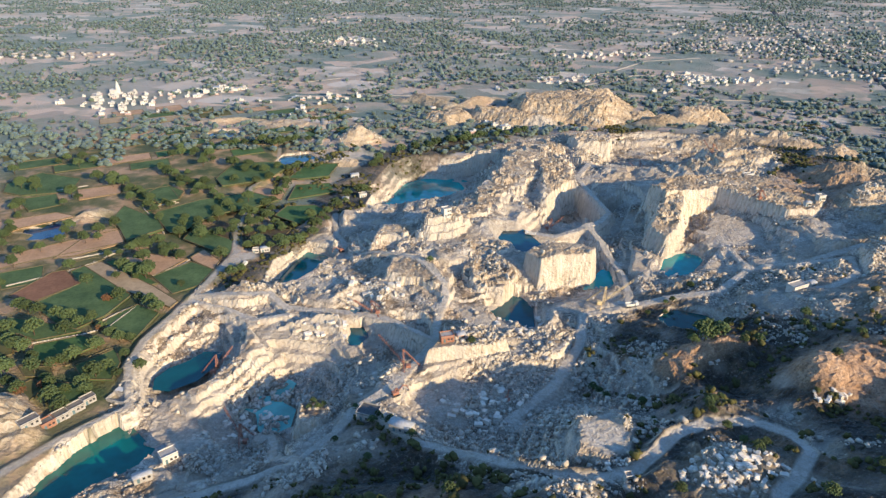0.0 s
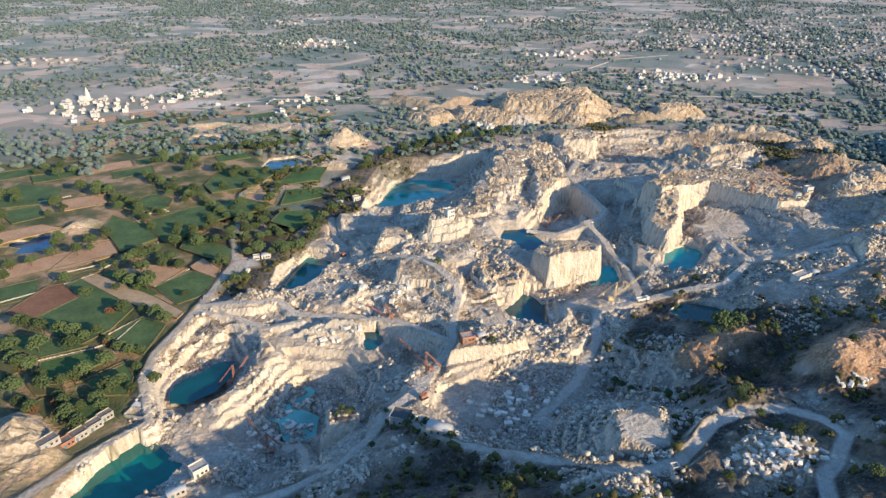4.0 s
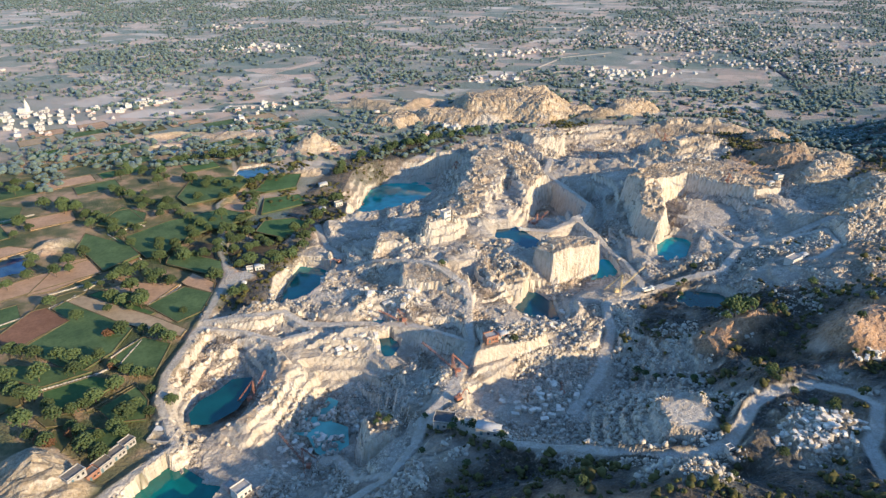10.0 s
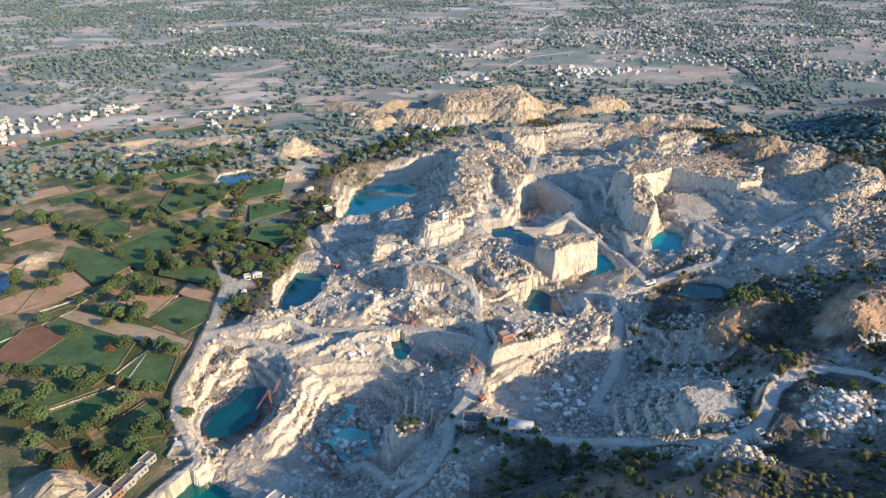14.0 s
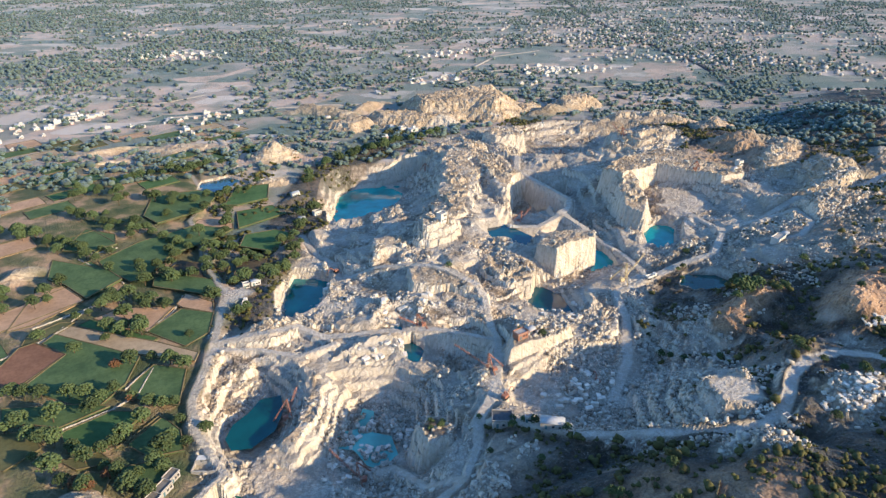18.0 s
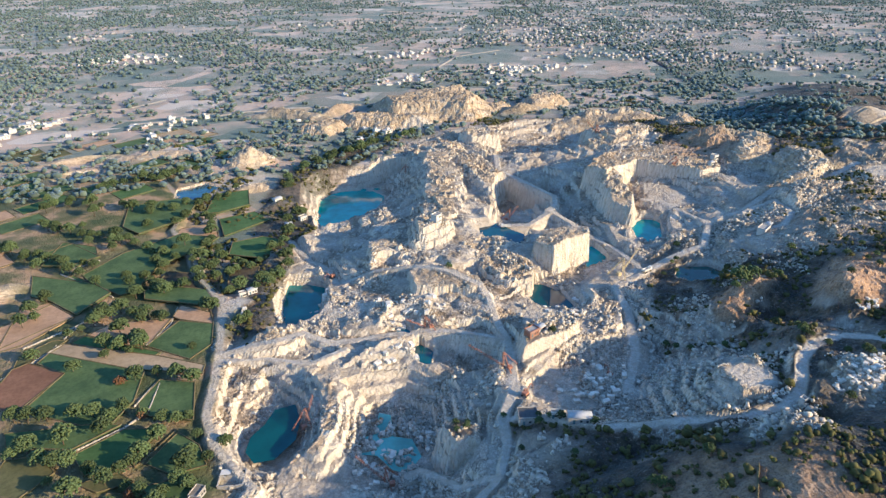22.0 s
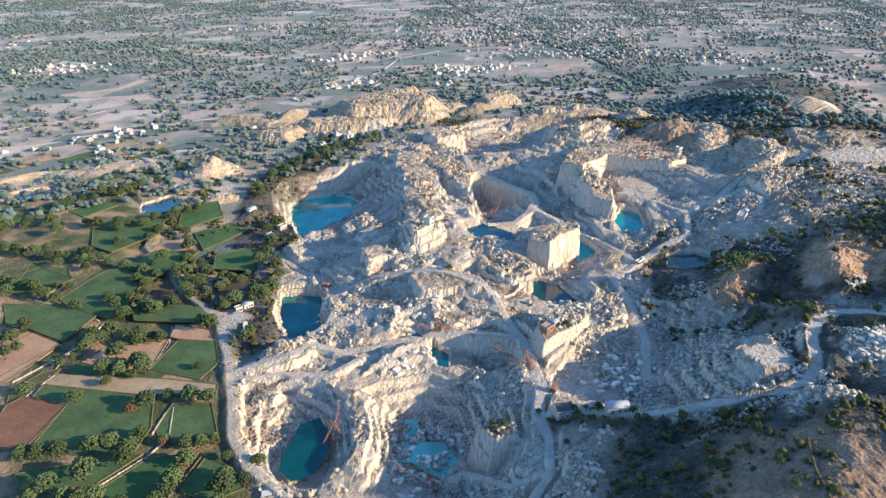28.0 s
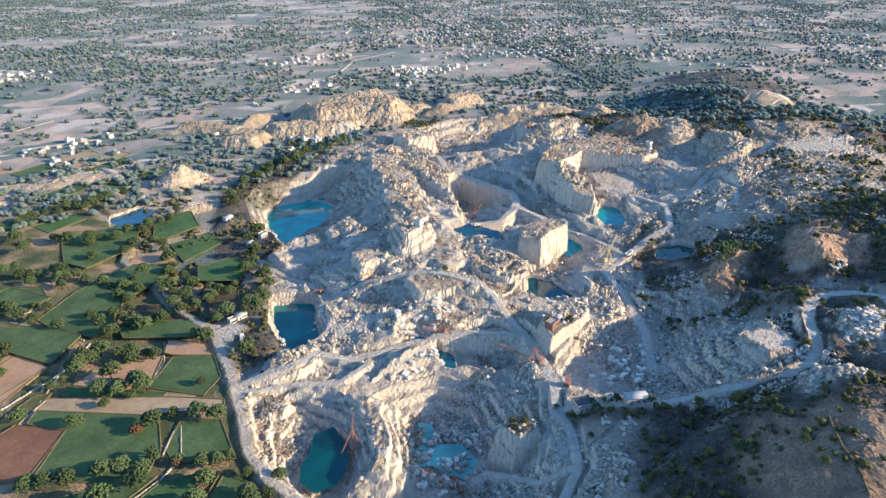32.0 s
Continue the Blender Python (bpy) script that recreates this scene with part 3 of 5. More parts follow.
    return np.concatenate([down[::-1], np.arange(lo, mid, step), np.arange(mid, hi + 0.01, 1.7 * step), up])


GX, GY = axis(-170, 130, 340, GRID, -4200, 4800), axis(128, 440, 800, GRID, -900, 4800)
MX, MY = np.meshgrid(GX, GY)
MZ, M_ROCK, M_SCRUB, M_DUST, M_CRUST, M_EARTH = ground_at(MX, MY)


def height(x, y):
    """Height of the built ground at one place."""
    i = min(max(np.searchsorted(GX, x) - 1, 0), len(GX) - 2)
    j = min(max(np.searchsorted(GY, y) - 1, 0), len(GY) - 2)
    u, v = (x - GX[i]) / (GX[i + 1] - GX[i]), (y - GY[j]) / (GY[j + 1] - GY[j])
    return float((MZ[j, i] * (1 - u) + MZ[j, i + 1] * u) * (1 - v) + (MZ[j + 1, i] * (1 - u) + MZ[j + 1, i + 1] * u) * v)


def sample(grid, x, y):
    i = np.clip(np.searchsorted(GX, x) - 1, 0, len(GX) - 2)
    j = np.clip(np.searchsorted(GY, y) - 1, 0, len(GY) - 2)
    return grid[j, i]


def grid_mesh(name, X, Y, Z):
    ny, nx = X.shape
    me = bpy.data.meshes.new(name)
    me.vertices.add(nx * ny)
    me.vertices.foreach_set("co", np.stack([X, Y, Z], -1).astype(np.float32).ravel())
    a = (np.arange(ny - 1)[:, None] * nx + np.arange(nx - 1)).ravel()
    quads = np.stack([a, a + 1, a + nx + 1, a + nx], 1).astype(np.int32)
    me.loops.add(quads.size)
    me.loops.foreach_set("vertex_index", quads.ravel())
    me.polygons.add(len(quads))
    me.polygons.foreach_set("loop_start", np.arange(0, quads.size, 4, dtype=np.int32))
    me.update(calc_edges=True)
    me.shade_flat()
    return me


def soup(name, verts, faces, per, mat):
    """One mesh out of arrays of corners and of faces with per corners each."""
    me = bpy.data.meshes.new(name)
    me.vertices.add(len(verts))
    me.vertices.foreach_set("co", np.asarray(verts, np.float32).ravel())
    f = np.asarray(faces, np.int32)
    me.loops.add(f.size)
    me.loops.foreach_set("vertex_index", f.ravel())
    me.polygons.add(len(f))
    me.polygons.foreach_set("loop_start", np.arange(0, f.size, per, dtype=np.int32))
    me.update(calc_edges=True)
    me.materials.append(mat)
    return me


# ground material: pale marble, dust, dry grass and scrub, ploughed and green plots far off
M_GROUND = material("ground", (0.3, 0.25, 0.18), 0.95)
g = Nodes(M_GROUND)
strata = g.noise(0.10, 4, 0.55, stretch=(1, 1, 4))
grain = g.noise(0.8, 5, 0.7)
stain = g.noise(0.035, 4, 0.6)
marble = g.ramp(strata, (0.30, (0.33, 0.27, 0.205)), (0.43, (0.51, 0.435, 0.345)), (0.55, (0.66, 0.58, 0.465)), (0.68, (0.78, 0.705, 0.59)))
ochre = g.mix(g.ramp(stain, (0.46, 0.0), (0.60, 0.85)), marble, (0.47, 0.345, 0.225))
dark_patches = g.ramp(g.noise(0.055, 5, 0.65), (0.36, 0.85), (0.52, 0.0))
rocky = g.mix(dark_patches, ochre, (0.27, 0.235, 0.19))
# rock joints, with the shade of the gaps between blocks painted in
shaded_cracks = g.voronoi(0.32, "DISTANCE_TO_EDGE", "Distance")
rocky = g.mix(g.ramp(shaded_cracks, (0.0, 0.75), (0.06, 0.0)), rocky, (0.13, 0.105, 0.08))
shaded_joints = g.voronoi(0.85, "DISTANCE_TO_EDGE", "Distance")
rocky = g.mix(g.maths("MULTIPLY", g.ramp(shaded_joints, (0.0, 0.85), (0.09, 0.0)), g.ramp(g.noise(0.06, 4, 0.6), (0.42, 0.1), (0.58, 1.0))), rocky, (0.11, 0.09, 0.07))
rocky = g.mix(g.ramp(grain, (0.34, 0.6), (0.45, 0.0)), rocky, (0.26, 0.215, 0.165))
rocky = g.mix(g.ramp(g.noise(0.28, 6, 0.7), (0.33, 0.7), (0.42, 0.0)), rocky, (0.17, 0.14, 0.105))
for size, low, high in ((0.42, 0.62, 1.14), (1.15, 0.58, 1.16)):
    stone = g.tree.nodes.new("ShaderNodeSeparateColor")
    g.tree.links.new(g.voronoi(size, "F1", "Color"), stone.inputs[0])
    tone = g.ramp(stone.outputs[0], (0.12, low), (0.85, high))
    rocky = g.mix(g.ramp(g.noise(0.07, 4, 0.6), (0.38, 0.25), (0.58, 1.0)), rocky, tone, "MULTIPLY")
nz = g.tree.nodes.new("ShaderNodeSeparateXYZ")
g.tree.links.new(g.tree.nodes.new("ShaderNodeNewGeometry").outputs["Normal"], nz.inputs[0])
steep = g.ramp(nz.outputs["Z"], (0.40, 1.0), (0.70, 0.0))
streak = g.ramp(g.noise(0.7, 4, 0.6, stretch=(1, 1, 0.10)), (0.32, (0.44, 0.36, 0.265)), (0.48, (0.66, 0.57, 0.445)), (0.66, (0.80, 0.73, 0.62)))
rocky = g.mix(g.maths("MULTIPLY", steep, 0.8), rocky, streak)
weather = g.maths("MULTIPLY", g.attr("crust"), g.ramp(g.noise(0.11, 5, 0.65), (0.36, 0.15), (0.60, 1.0)))
tan = g.ramp(g.noise(0.5, 5, 0.7), (0.34, (0.22, 0.15, 0.085)), (0.5, (0.42, 0.31, 0.19)), (0.68, (0.58, 0.47, 0.33)))
rocky = g.mix(weather, rocky, tan)
caps = g.maths("MULTIPLY", g.ramp(g.noise(0.042, 5, 0.65), (0.53, 0.0), (0.62, 0.85)), g.ramp(nz.outputs["Z"], (0.70, 0.0), (0.86, 1.0)))
rocky = g.mix(caps, rocky, g.ramp(g.noise(0.6, 4, 0.7), (0.36, (0.13, 0.095, 0.055)), (0.62, (0.36, 0.265, 0.17))))
soil = g.ramp(g.noise(0.06, 5, 0.6), (0.34, (0.034, 0.028, 0.020)), (0.52, (0.075, 0.052, 0.033)), (0.70, (0.28, 0.18, 0.105)))
soil = g.mix(g.ramp(g.noise(0.35, 4, 0.7), (0.46, 0.0), (0.62, 0.6)), soil, (0.085, 0.075, 0.04))
soil = g.mix(g.ramp(g.noise(0.9, 5, 0.75), (0.56, 0.0), (0.64, 0.8)), soil, (0.30, 0.255, 0.20))
soil = g.mix(g.ramp(g.noise(0.22, 5, 0.7), (0.40, 0.7), (0.52, 0.0)), soil, (0.026, 0.024, 0.014))
dusty = g.ramp(g.noise(0.4, 4), (0.35, (0.44, 0.385, 0.31)), (0.65, (0.58, 0.52, 0.435)))
dusty = g.mix(g.ramp(g.noise(1.6, 5, 0.75), (0.36, 0.55), (0.50, 0.0)), dusty, (0.34, 0.29, 0.225))
dusty = g.mix(g.ramp(g.noise(0.09, 5, 0.65), (0.40, 0.5), (0.54, 0.0)), dusty, (0.40, 0.335, 0.25))
plots = g.tree.nodes.new("ShaderNodeTexVoronoi")
plots.distance = "CHEBYCHEV"
plots.inputs["Scale"].default_value = 0.015
mp = g.tree.nodes.new("ShaderNodeMapping")
mp.inputs["Rotation"].default_value = (0, 0, radians(28))
mp.inputs["Scale"].default_value = (1.0, 1.5, 0.0)
g.tree.links.new(g.coords(), mp.inputs["Vector"])
g.tree.links.new(mp.outputs[0], plots.inputs["Vector"])
sep = g.tree.nodes.new("ShaderNodeSeparateColor")
g.tree.links.new(plots.outputs["Color"], sep.inputs[0])
# plot colours kept light to make up for missing distance haze
crop = g.ramp(sep.outputs[0], (0.0, (0.09, 0.115, 0.075)), (0.24, (0.15, 0.155, 0.105)), (0.40, (0.28, 0.21, 0.15)), (0.54, (0.42, 0.29, 0.20)), (0.68, (0.52, 0.36, 0.255)), (0.86, (0.21, 0.19, 0.135)), (0.95, (0.52, 0.42, 0.33)))
plots.inputs["Randomness"].default_value = 0.85
crop = g.mix(g.ramp(g.noise(0.02, 5, 0.6), (0.48, 0.0), (0.60, 0.7)), crop, (0.13, 0.145, 0.095))
crop = g.mix(g.ramp(g.noise(0.004, 4, 0.6), (0.50, 0.0), (0.65, 0.5)), crop, (0.44, 0.34, 0.27))
crop = g.mix(g.maths("MULTIPLY", g.attr("farm"), 0.8), crop, g.ramp(g.noise(0.05, 4), (0.38, (0.045, 0.070, 0.024)), (0.50, (0.12, 0.115, 0.048)), (0.62, (0.38, 0.25, 0.15))))
base = g.mix(g.attr("scrub"), crop, soil)
# brown earth, its colour brightened so the slopes look sunlit
clay = g.ramp(g.noise(0.16, 5, 0.65), (0.34, (0.26, 0.155, 0.085)), (0.52, (0.45, 0.285, 0.165)), (0.68, (0.58, 0.40, 0.255)))
clay = g.mix(g.ramp(g.noise(1.1, 5, 0.75), (0.40, 0.7), (0.52, 0.0)), clay, (0.13, 0.08, 0.045))
base = g.mix(g.attr("earth"), base, clay)
base = g.mix(g.attr("rock"), base, rocky)
base = g.mix(g.attr("dust"), base, dusty)
g.colour(base)
# bluish grazing sheen on the plain imitates the haze of distance
haze_sheen(M_GROUND, g.maths("MULTIPLY", g.maths("MULTIPLY", g.maths("SUBTRACT", 1.0, g.attr("rock")), g.maths("SUBTRACT", 1.0, g.attr("farm"))), g.maths("SUBTRACT", 0.14, g.maths("MULTIPLY", g.attr("scrub"), 0.05))))
blocky = g.voronoi(0.55, "F1", "Distance")
g.bump(g.maths("ADD", grain, g.maths("ADD", g.maths("MULTIPLY", shaded_cracks, 0.5), g.maths("MULTIPLY", blocky, 0.5))), 1.0, 0.8)

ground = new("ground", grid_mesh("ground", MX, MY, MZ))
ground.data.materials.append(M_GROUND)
for key, grid in (("rock", M_ROCK), ("scrub", M_SCRUB), ("dust", M_DUST), ("crust", M_CRUST), ("earth", M_EARTH), ("farm", smooth(-130, -160, MX) * smooth(-420, -360, MX) * smooth(160, 220, MY) * smooth(720, 640, MY))):
    at = ground.data.attributes.new(key, "FLOAT", "POINT")
    at.data.foreach_set("value", grid.astype(np.float32).ravel())
tagged(ground, "pale marble quarry benches among dry scrub and farmland", "ground", kind="structure")

# water in the pits
TINTS = {"lake": (0.016, 0.32, 0.285), "poolB": (0.006, 0.14, 0.142), "poolA": (0.004, 0.06, 0.062), "poolE": (0.006, 0.15, 0.125), "poolC": (0.17, 0.44, 0.38),
         "block": (0.008, 0.07, 0.09), "behind": (0.012, 0.28, 0.275), "poolD": (0.014, 0.29, 0.28), "mid": (0.008, 0.07, 0.10), "small": (0.008, 0.08, 0.11),
         "tiny": (0.03, 0.2, 0.26), "pond": (0.012, 0.07, 0.066), "fieldpond": (0.03, 0.07, 0.13), "fieldpond2": (0.03, 0.07, 0.11), "fieldpond3": (0.02, 0.08, 0.12)}
for key, (z, outline) in WATERS.items():
    m = material("water " + key, TINTS[key], 0.07)
    n = Nodes(m)
    m.node_tree.nodes["Principled BSDF"].inputs["Specular IOR Level"].default_value = 0.5
    dark, pale = tuple(0.65 * c for c in TINTS[key]), tuple(1.2 * c for c in TINTS[key])
    n.colour(n.ramp(n.noise(0.06, 3), (0.35, dark), (0.65, pale)))
    n.bump(n.noise(1.2, 3), 0.15, 0.05)
    cx, cy = sum(p[0] for p in outline) / len(outline), sum(p[1] for p in outline) / len(outline)
    bm = bmesh.new()
    bm.faces.new([bm.verts.new((cx + (px - cx) * 1.25, cy + (py - cy) * 1.25, z)) for px, py in outline])
    me = bpy.data.meshes.new("water")
    bm.normal_update()
    if bm.faces[:][0].normal.z < 0:
        bmesh.ops.reverse_faces(bm, faces=bm.faces[:])
    bm.to_mesh(me)
    me.materials.append(m)
    tagged(new("water", me), "still blue-green water standing in a flooded pit", "pool", kind="structure")

# ---- plants ----
M_BARK = rough_mat("bark", (0.06, 0.045, 0.03), (0.14, 0.10, 0.07), 2.0, 0.95)
M_LEAF = rough_mat("leaves", (0.034, 0.056, 0.022), (0.105, 0.135, 0.050), 0.9, 0.85, 0.5, 0.2, 0.28)
M_LEAF_DRY = rough_mat("dry leaves", (0.09, 0.05, 0.02), (0.22, 0.11, 0.06), 0.9, 0.85, 0.5, 0.2, 0.2)
# far foliage colour is paler and greyer than near leaves, imitating haze
M_LEAF_HAZED = rough_mat("hazed far leaves", (0.065, 0.09, 0.065), (0.125, 0.155, 0.115), 0.15, 0.9, 0.0, 0.2, 0.35, True)
haze_sheen(M_LEAF_HAZED, 0.26)
M_BUSH = rough_mat("bush leaves", (0.032, 0.036, 0.012), (0.12, 0.11, 0.036), 0.6, 0.9, 0.0, 0.2, 0.35, True)

PHI = (1 + 5 ** 0.5) / 2
ICO_V = np.array([(-1, PHI, 0), (1, PHI, 0), (-1, -PHI, 0), (1, -PHI, 0), (0, -1, PHI), (0, 1, PHI), (0, -1, -PHI), (0, 1, -PHI), (PHI, 0, -1), (PHI, 0, 1), (-PHI, 0, -1), (-PHI, 0, 1)]) / 1.9
ICO_F = np.array([(0, 11, 5), (0, 5, 1), (0, 1, 7), (0, 7, 10), (0, 10, 11), (1, 5, 9), (5, 11, 4), (11, 10, 2), (10, 7, 6), (7, 1, 8), (3, 9, 4), (3, 4, 2), (3, 2, 6), (3, 6, 8), (3, 8, 9),
                  (4, 9, 5), (2, 4, 11), (6, 2, 10), (8, 6, 7), (9, 8, 1)])


def clumps(centres, radii, rng, squash=0.8):
    """Jagged little clumps at the given places, as arrays for soup()."""
    n = len(centres)
    jit = 1 + 0.45 * (rng.rand(n, 12, 1) - 0.5) * 2
    v = ICO_V[None] * jit * np.asarray(radii)[:, None, None]
    v[:, :, 2] *= squash
    ang = rng.rand(n) * 6.28
    c, s = np.cos(ang)[:, None], np.sin(ang)[:, None]
    v = np.stack([v[:, :, 0] * c - v[:, :, 1] * s, v[:, :, 0] * s + v[:, :, 1] * c, v[:, :, 2]], -1)
    v += np.asarray(centres)[:, None, :]
    f = ICO_F[None] + 12 * np.arange(n)[:, None, None]
    return v.reshape(-1, 3), f.reshape(-1, 3)


def part(name, data, parent, label=""):
    ob = new(name, data)
    ob.parent = parent
    if label:
        ob["label"] = label
    return ob


def beam_arrays(a, b, r0, r1=None, sides=6):
    """A tapered round bar between two places."""
    a, b = Vector(a), Vector(b)
    r1 = r0 if r1 is None else r1
    d = (b - a).normalized()
    u = d.orthogonal().normalized()
    w = d.cross(u)
    ring = [u * math.cos(6.2832 * k / sides) + w * math.sin(6.2832 * k / sides) for k in range(sides)]
    v = [a + p * r0 for p in ring] + [b + p * r1 for p in ring]
    f = [(k, (k + 1) % sides, sides + (k + 1) % sides, sides + k) for k in range(sides)]
    return [tuple(p) for p in v], f


def bars(name, pieces, mat, sides=6):
    v, f = [], []
    for a, b, r0, r1 in pieces:
        pv, pf = beam_arrays(a, b, r0, r1, sides)
        f += [tuple(i + len(v) for i in q) for q in pf]
        v += pv
    return soup(name, v, f, 4, mat)


def tree_model(seed, tall, wide, leaf, dense=126):
    rng = np.random.RandomState(seed)
    root = new("tree")
    limbs = [((0, 0, -0.4), (0.15, 0.1, tall * 0.42), 0.30, 0.20)]
    for k in range(5):
        a = 6.28 * k / 5 + rng.rand()
        limbs.append(((0.15, 0.1, tall * (0.30 + 0.1 * rng.rand())), (math.cos(a) * wide * 0.30, math.sin(a) * wide * 0.30, tall * (0.58 + 0.15 * rng.rand())), 0.15, 0.06))
    part("trunk", bars("trunk", limbs, M_BARK), root)
    # lobes of foliage, each a heap of small clumps
    pts, rad = [], []
    for k in range(8):
        a, q = 6.28 * k / 7 + rng.rand() * 0.7, (0.0 if k == 0 else 0.15 + 0.11 * rng.rand()) * wide
        cx, cy, cz = math.cos(a) * q, math.sin(a) * q, tall * (0.76 if k == 0 else 0.46 + 0.27 * rng.rand())
        lobe = wide * (0.23 + 0.07 * rng.rand())
        for _ in range(dense // 4):
            d = rng.normal(size=3)
            d /= np.linalg.norm(d)
            d[2] = abs(d[2]) * 0.85 - 0.18
            pts.append((cx + d[0] * lobe, cy + d[1] * lobe, cz + d[2] * lobe * 1.25))
            rad.append(wide * (0.036 + 0.045 * rng.rand()))
    v, f = clumps(pts, rad, rng)
    part("crown", soup("crown", v, f, 3, leaf), root)
    return root


TREES = [tree_model(1, 8.5, 9.0, M_LEAF), tree_model(2, 9.5, 10.0, M_LEAF, 140), tree_model(3, 7.5, 7.6, M_LEAF), tree_model(4, 10.0, 8.5, M_LEAF, 133), tree_model(5, 5.6, 6.0, M_LEAF, 105)]
DRY = tree_model(6, 5.5, 7.0, M_LEAF_DRY, 105)
for k, t in enumerate(TREES):
    tagged(t, "broad dark green farmland tree with a rounded crown", "tree", "trees among the fields")
tagged(DRY, "low tree with dry reddish brown foliage", "tree", "trees among the fields")

tree_spots = []
tree_spots += [(-190, 325), (-179, 331), (-170, 323), (-218, 350), (-197, 377), (-187, 367), (-214, 309), (-207, 307), (-193, 305), (-163, 299), (-169, 288), (-159, 317), (-183, 298), (-179, 293), (-198, 303), (-227, 314), (-192, 359), (-223, 389), (-217, 393), (-238, 370), (-239, 321), (-234, 317), (-179, 280), (-189, 399), (-183, 397), (-177, 392), (-173, 393), (-186, 390), (-174, 387), (-213, 404), (-206, 407), (-202, 403), (-197, 408), (-211, 397)]
tree_spots += [(-192, 441), (-183, 448), (-180, 438), (-189, 425), (-191, 430), (-172, 460), (-163, 488), (-194, 452), (-160, 427), (-151, 425), (-157, 429), (-147, 474), (-147, 463), (-141, 471), (-135, 475), (-152, 465), (-147, 455), (-143, 444), (-163, 470), (-193, 510), (-203, 500), (-180, 531), (-175, 531), (-219, 512), (-212, 523), (-228, 469), (-222, 465), (-232, 482), (-212, 448), (-238, 434), (-242, 415), (-160, 527), (-144, 539), (-138, 538), (-135, 524)]
tree_spots += [(-119, 405), (-114, 412), (-108, 416), (-106, 426), (-101, 428), (-94, 439), (-87, 450), (-128, 409), (-135, 406), (-126, 449), (-122, 445), (-118, 444), (-100, 453), (-93, 462), (-110, 407), (-118, 415), (-102, 418), (-94, 430), (-134, 365), (-129, 370), (-150, 394), (-148, 388), (-153, 271), (-152, 267)]
tree_spots += [(-240, 319), (-230, 307), (-218, 313), (-208, 309), (-204, 311), (-193, 302), (-186, 300), (-191, 330), (-186, 334), (-165, 320), (-164, 324), (-165, 314), (-220, 284), (-213, 279), (-213, 263), (-203, 260), (-199, 248), (-207, 276), (-189, 274), (-185, 276), (-193, 266), (-191, 260), (-177, 254), (-170, 246), (-173, 239), (-178, 233), (-182, 279), (-200, 266), (-210, 254), (-216, 272)]
tree_spots += [(-282, 390), (-272, 396), (-267, 420), (-264, 408), (-263, 417), (-250, 411), (-246, 426), (-245, 417), (-351, 511), (-342, 516), (-334, 503), (-379, 548), (-299, 491), (-289, 483), (-297, 475), (-257, 499), (-248, 483), (-243, 483), (-268, 516), (-284, 530), (-293, 525), (-350, 584), (-341, 579), (-335, 584), (-321, 574), (-352, 573), (-329, 563), (-188, 427), (-195, 430), (-182, 402), (-174, 394), (-195, 408), (-199, 405), (-205, 408), (-208, 402), (-214, 405), (-213, 396)]
tree_spots += [(-204, 369), (-197, 364), (-196, 372), (-186, 360), (-204, 359), (-167, 430), (-162, 434), (-152, 427), (-181, 492), (-171, 480), (-168, 488), (-160, 484), (-156, 488), (-153, 458), (-145, 454), (-140, 451), (-151, 540), (-142, 536), (-134, 531), (-160, 555), (-177, 555), (-190, 565), (-220, 597), (-235, 596), (-217, 564), (-253, 608), (-252, 585), (-224, 544), (-204, 526), (-142, 484), (-138, 492), (-137, 505)]


def plant(model, x, y, size=1.0, turn=0.0):
    return copy_thing(model, Matrix.Translation((x, y, height(x, y))) @ Matrix.Rotation(turn, 4, "Z") @ Matrix.Diagonal((size, size, size, 1)))


rng = random.Random(11)
kept = [(-237, 291), (-232, 293), (-240, 318), (-234, 315), (-226, 313), (-214, 310), (-207, 308), (-199, 304), (-194, 307), (-186, 301), (-178, 294), (-167, 293), (-189, 330), (-218, 350), (-179, 333), (-170, 327),
        (-189, 372), (-197, 382), (-161, 351), (-220, 279), (-215, 278), (-218, 293), (-195, 267), (-190, 269), (-187, 274), (-180, 283), (-203, 296), (-193, 257), (-188, 252), (-180, 250)]
kept += [(-170, 250), (-213, 260), (-208, 252), (-207, 272), (-161, 263), (-201, 262), (-174, 254), (-164, 279), (-238, 370), (-163, 320), (-268, 429), (-245, 424), (-248, 409), (-222, 270), (-226, 284), (-183, 243), (-176, 238), (-199, 245)]
for x, y in tree_spots:
    if -250 < x < -158 and 230 < y < 335:
        continue
    if y < 720 and all((x - a) ** 2 + (y - b) ** 2 > 26 for a, b in kept):
        kept.append((x, y))
# hedgerow trees between the plots and along the quarry's edge
HEDGES = [((-176, 284), (-162, 300)), ((-165, 270), (-190, 250)), ((-140, 430), (-112, 440)), ((-112, 440), (-84, 480)), ((-84, 480), (-68, 520)), ((-170, 480), (-215, 520)),
          ((-215, 520), (-260, 560)), ((-130, 640), (-230, 620)), ((-100, 590), (-150, 560)), ((-70, 570), (-60, 600)), ((-50, 612), (20, 650)), ((20, 650), (90, 668)), ((-30, 640), (60, 665)),
          ((-250, 600), (-170, 560)), ((-280, 520), (-210, 470)), ((-300, 400), (-330, 470)), ((-170, 420), (-176, 470)), ((-160, 420), (-130, 470))]
for (ax, ay), (bx, by) in HEDGES:
    n = int(math.hypot(bx - ax, by - ay) / 7)
    for k in range(n):
        f = (k + rng.random()) / n
        x, y = ax + (bx - ax) * f + rng.gauss(0, 2.5), ay + (by - ay) * f + rng.gauss(0, 2.5)
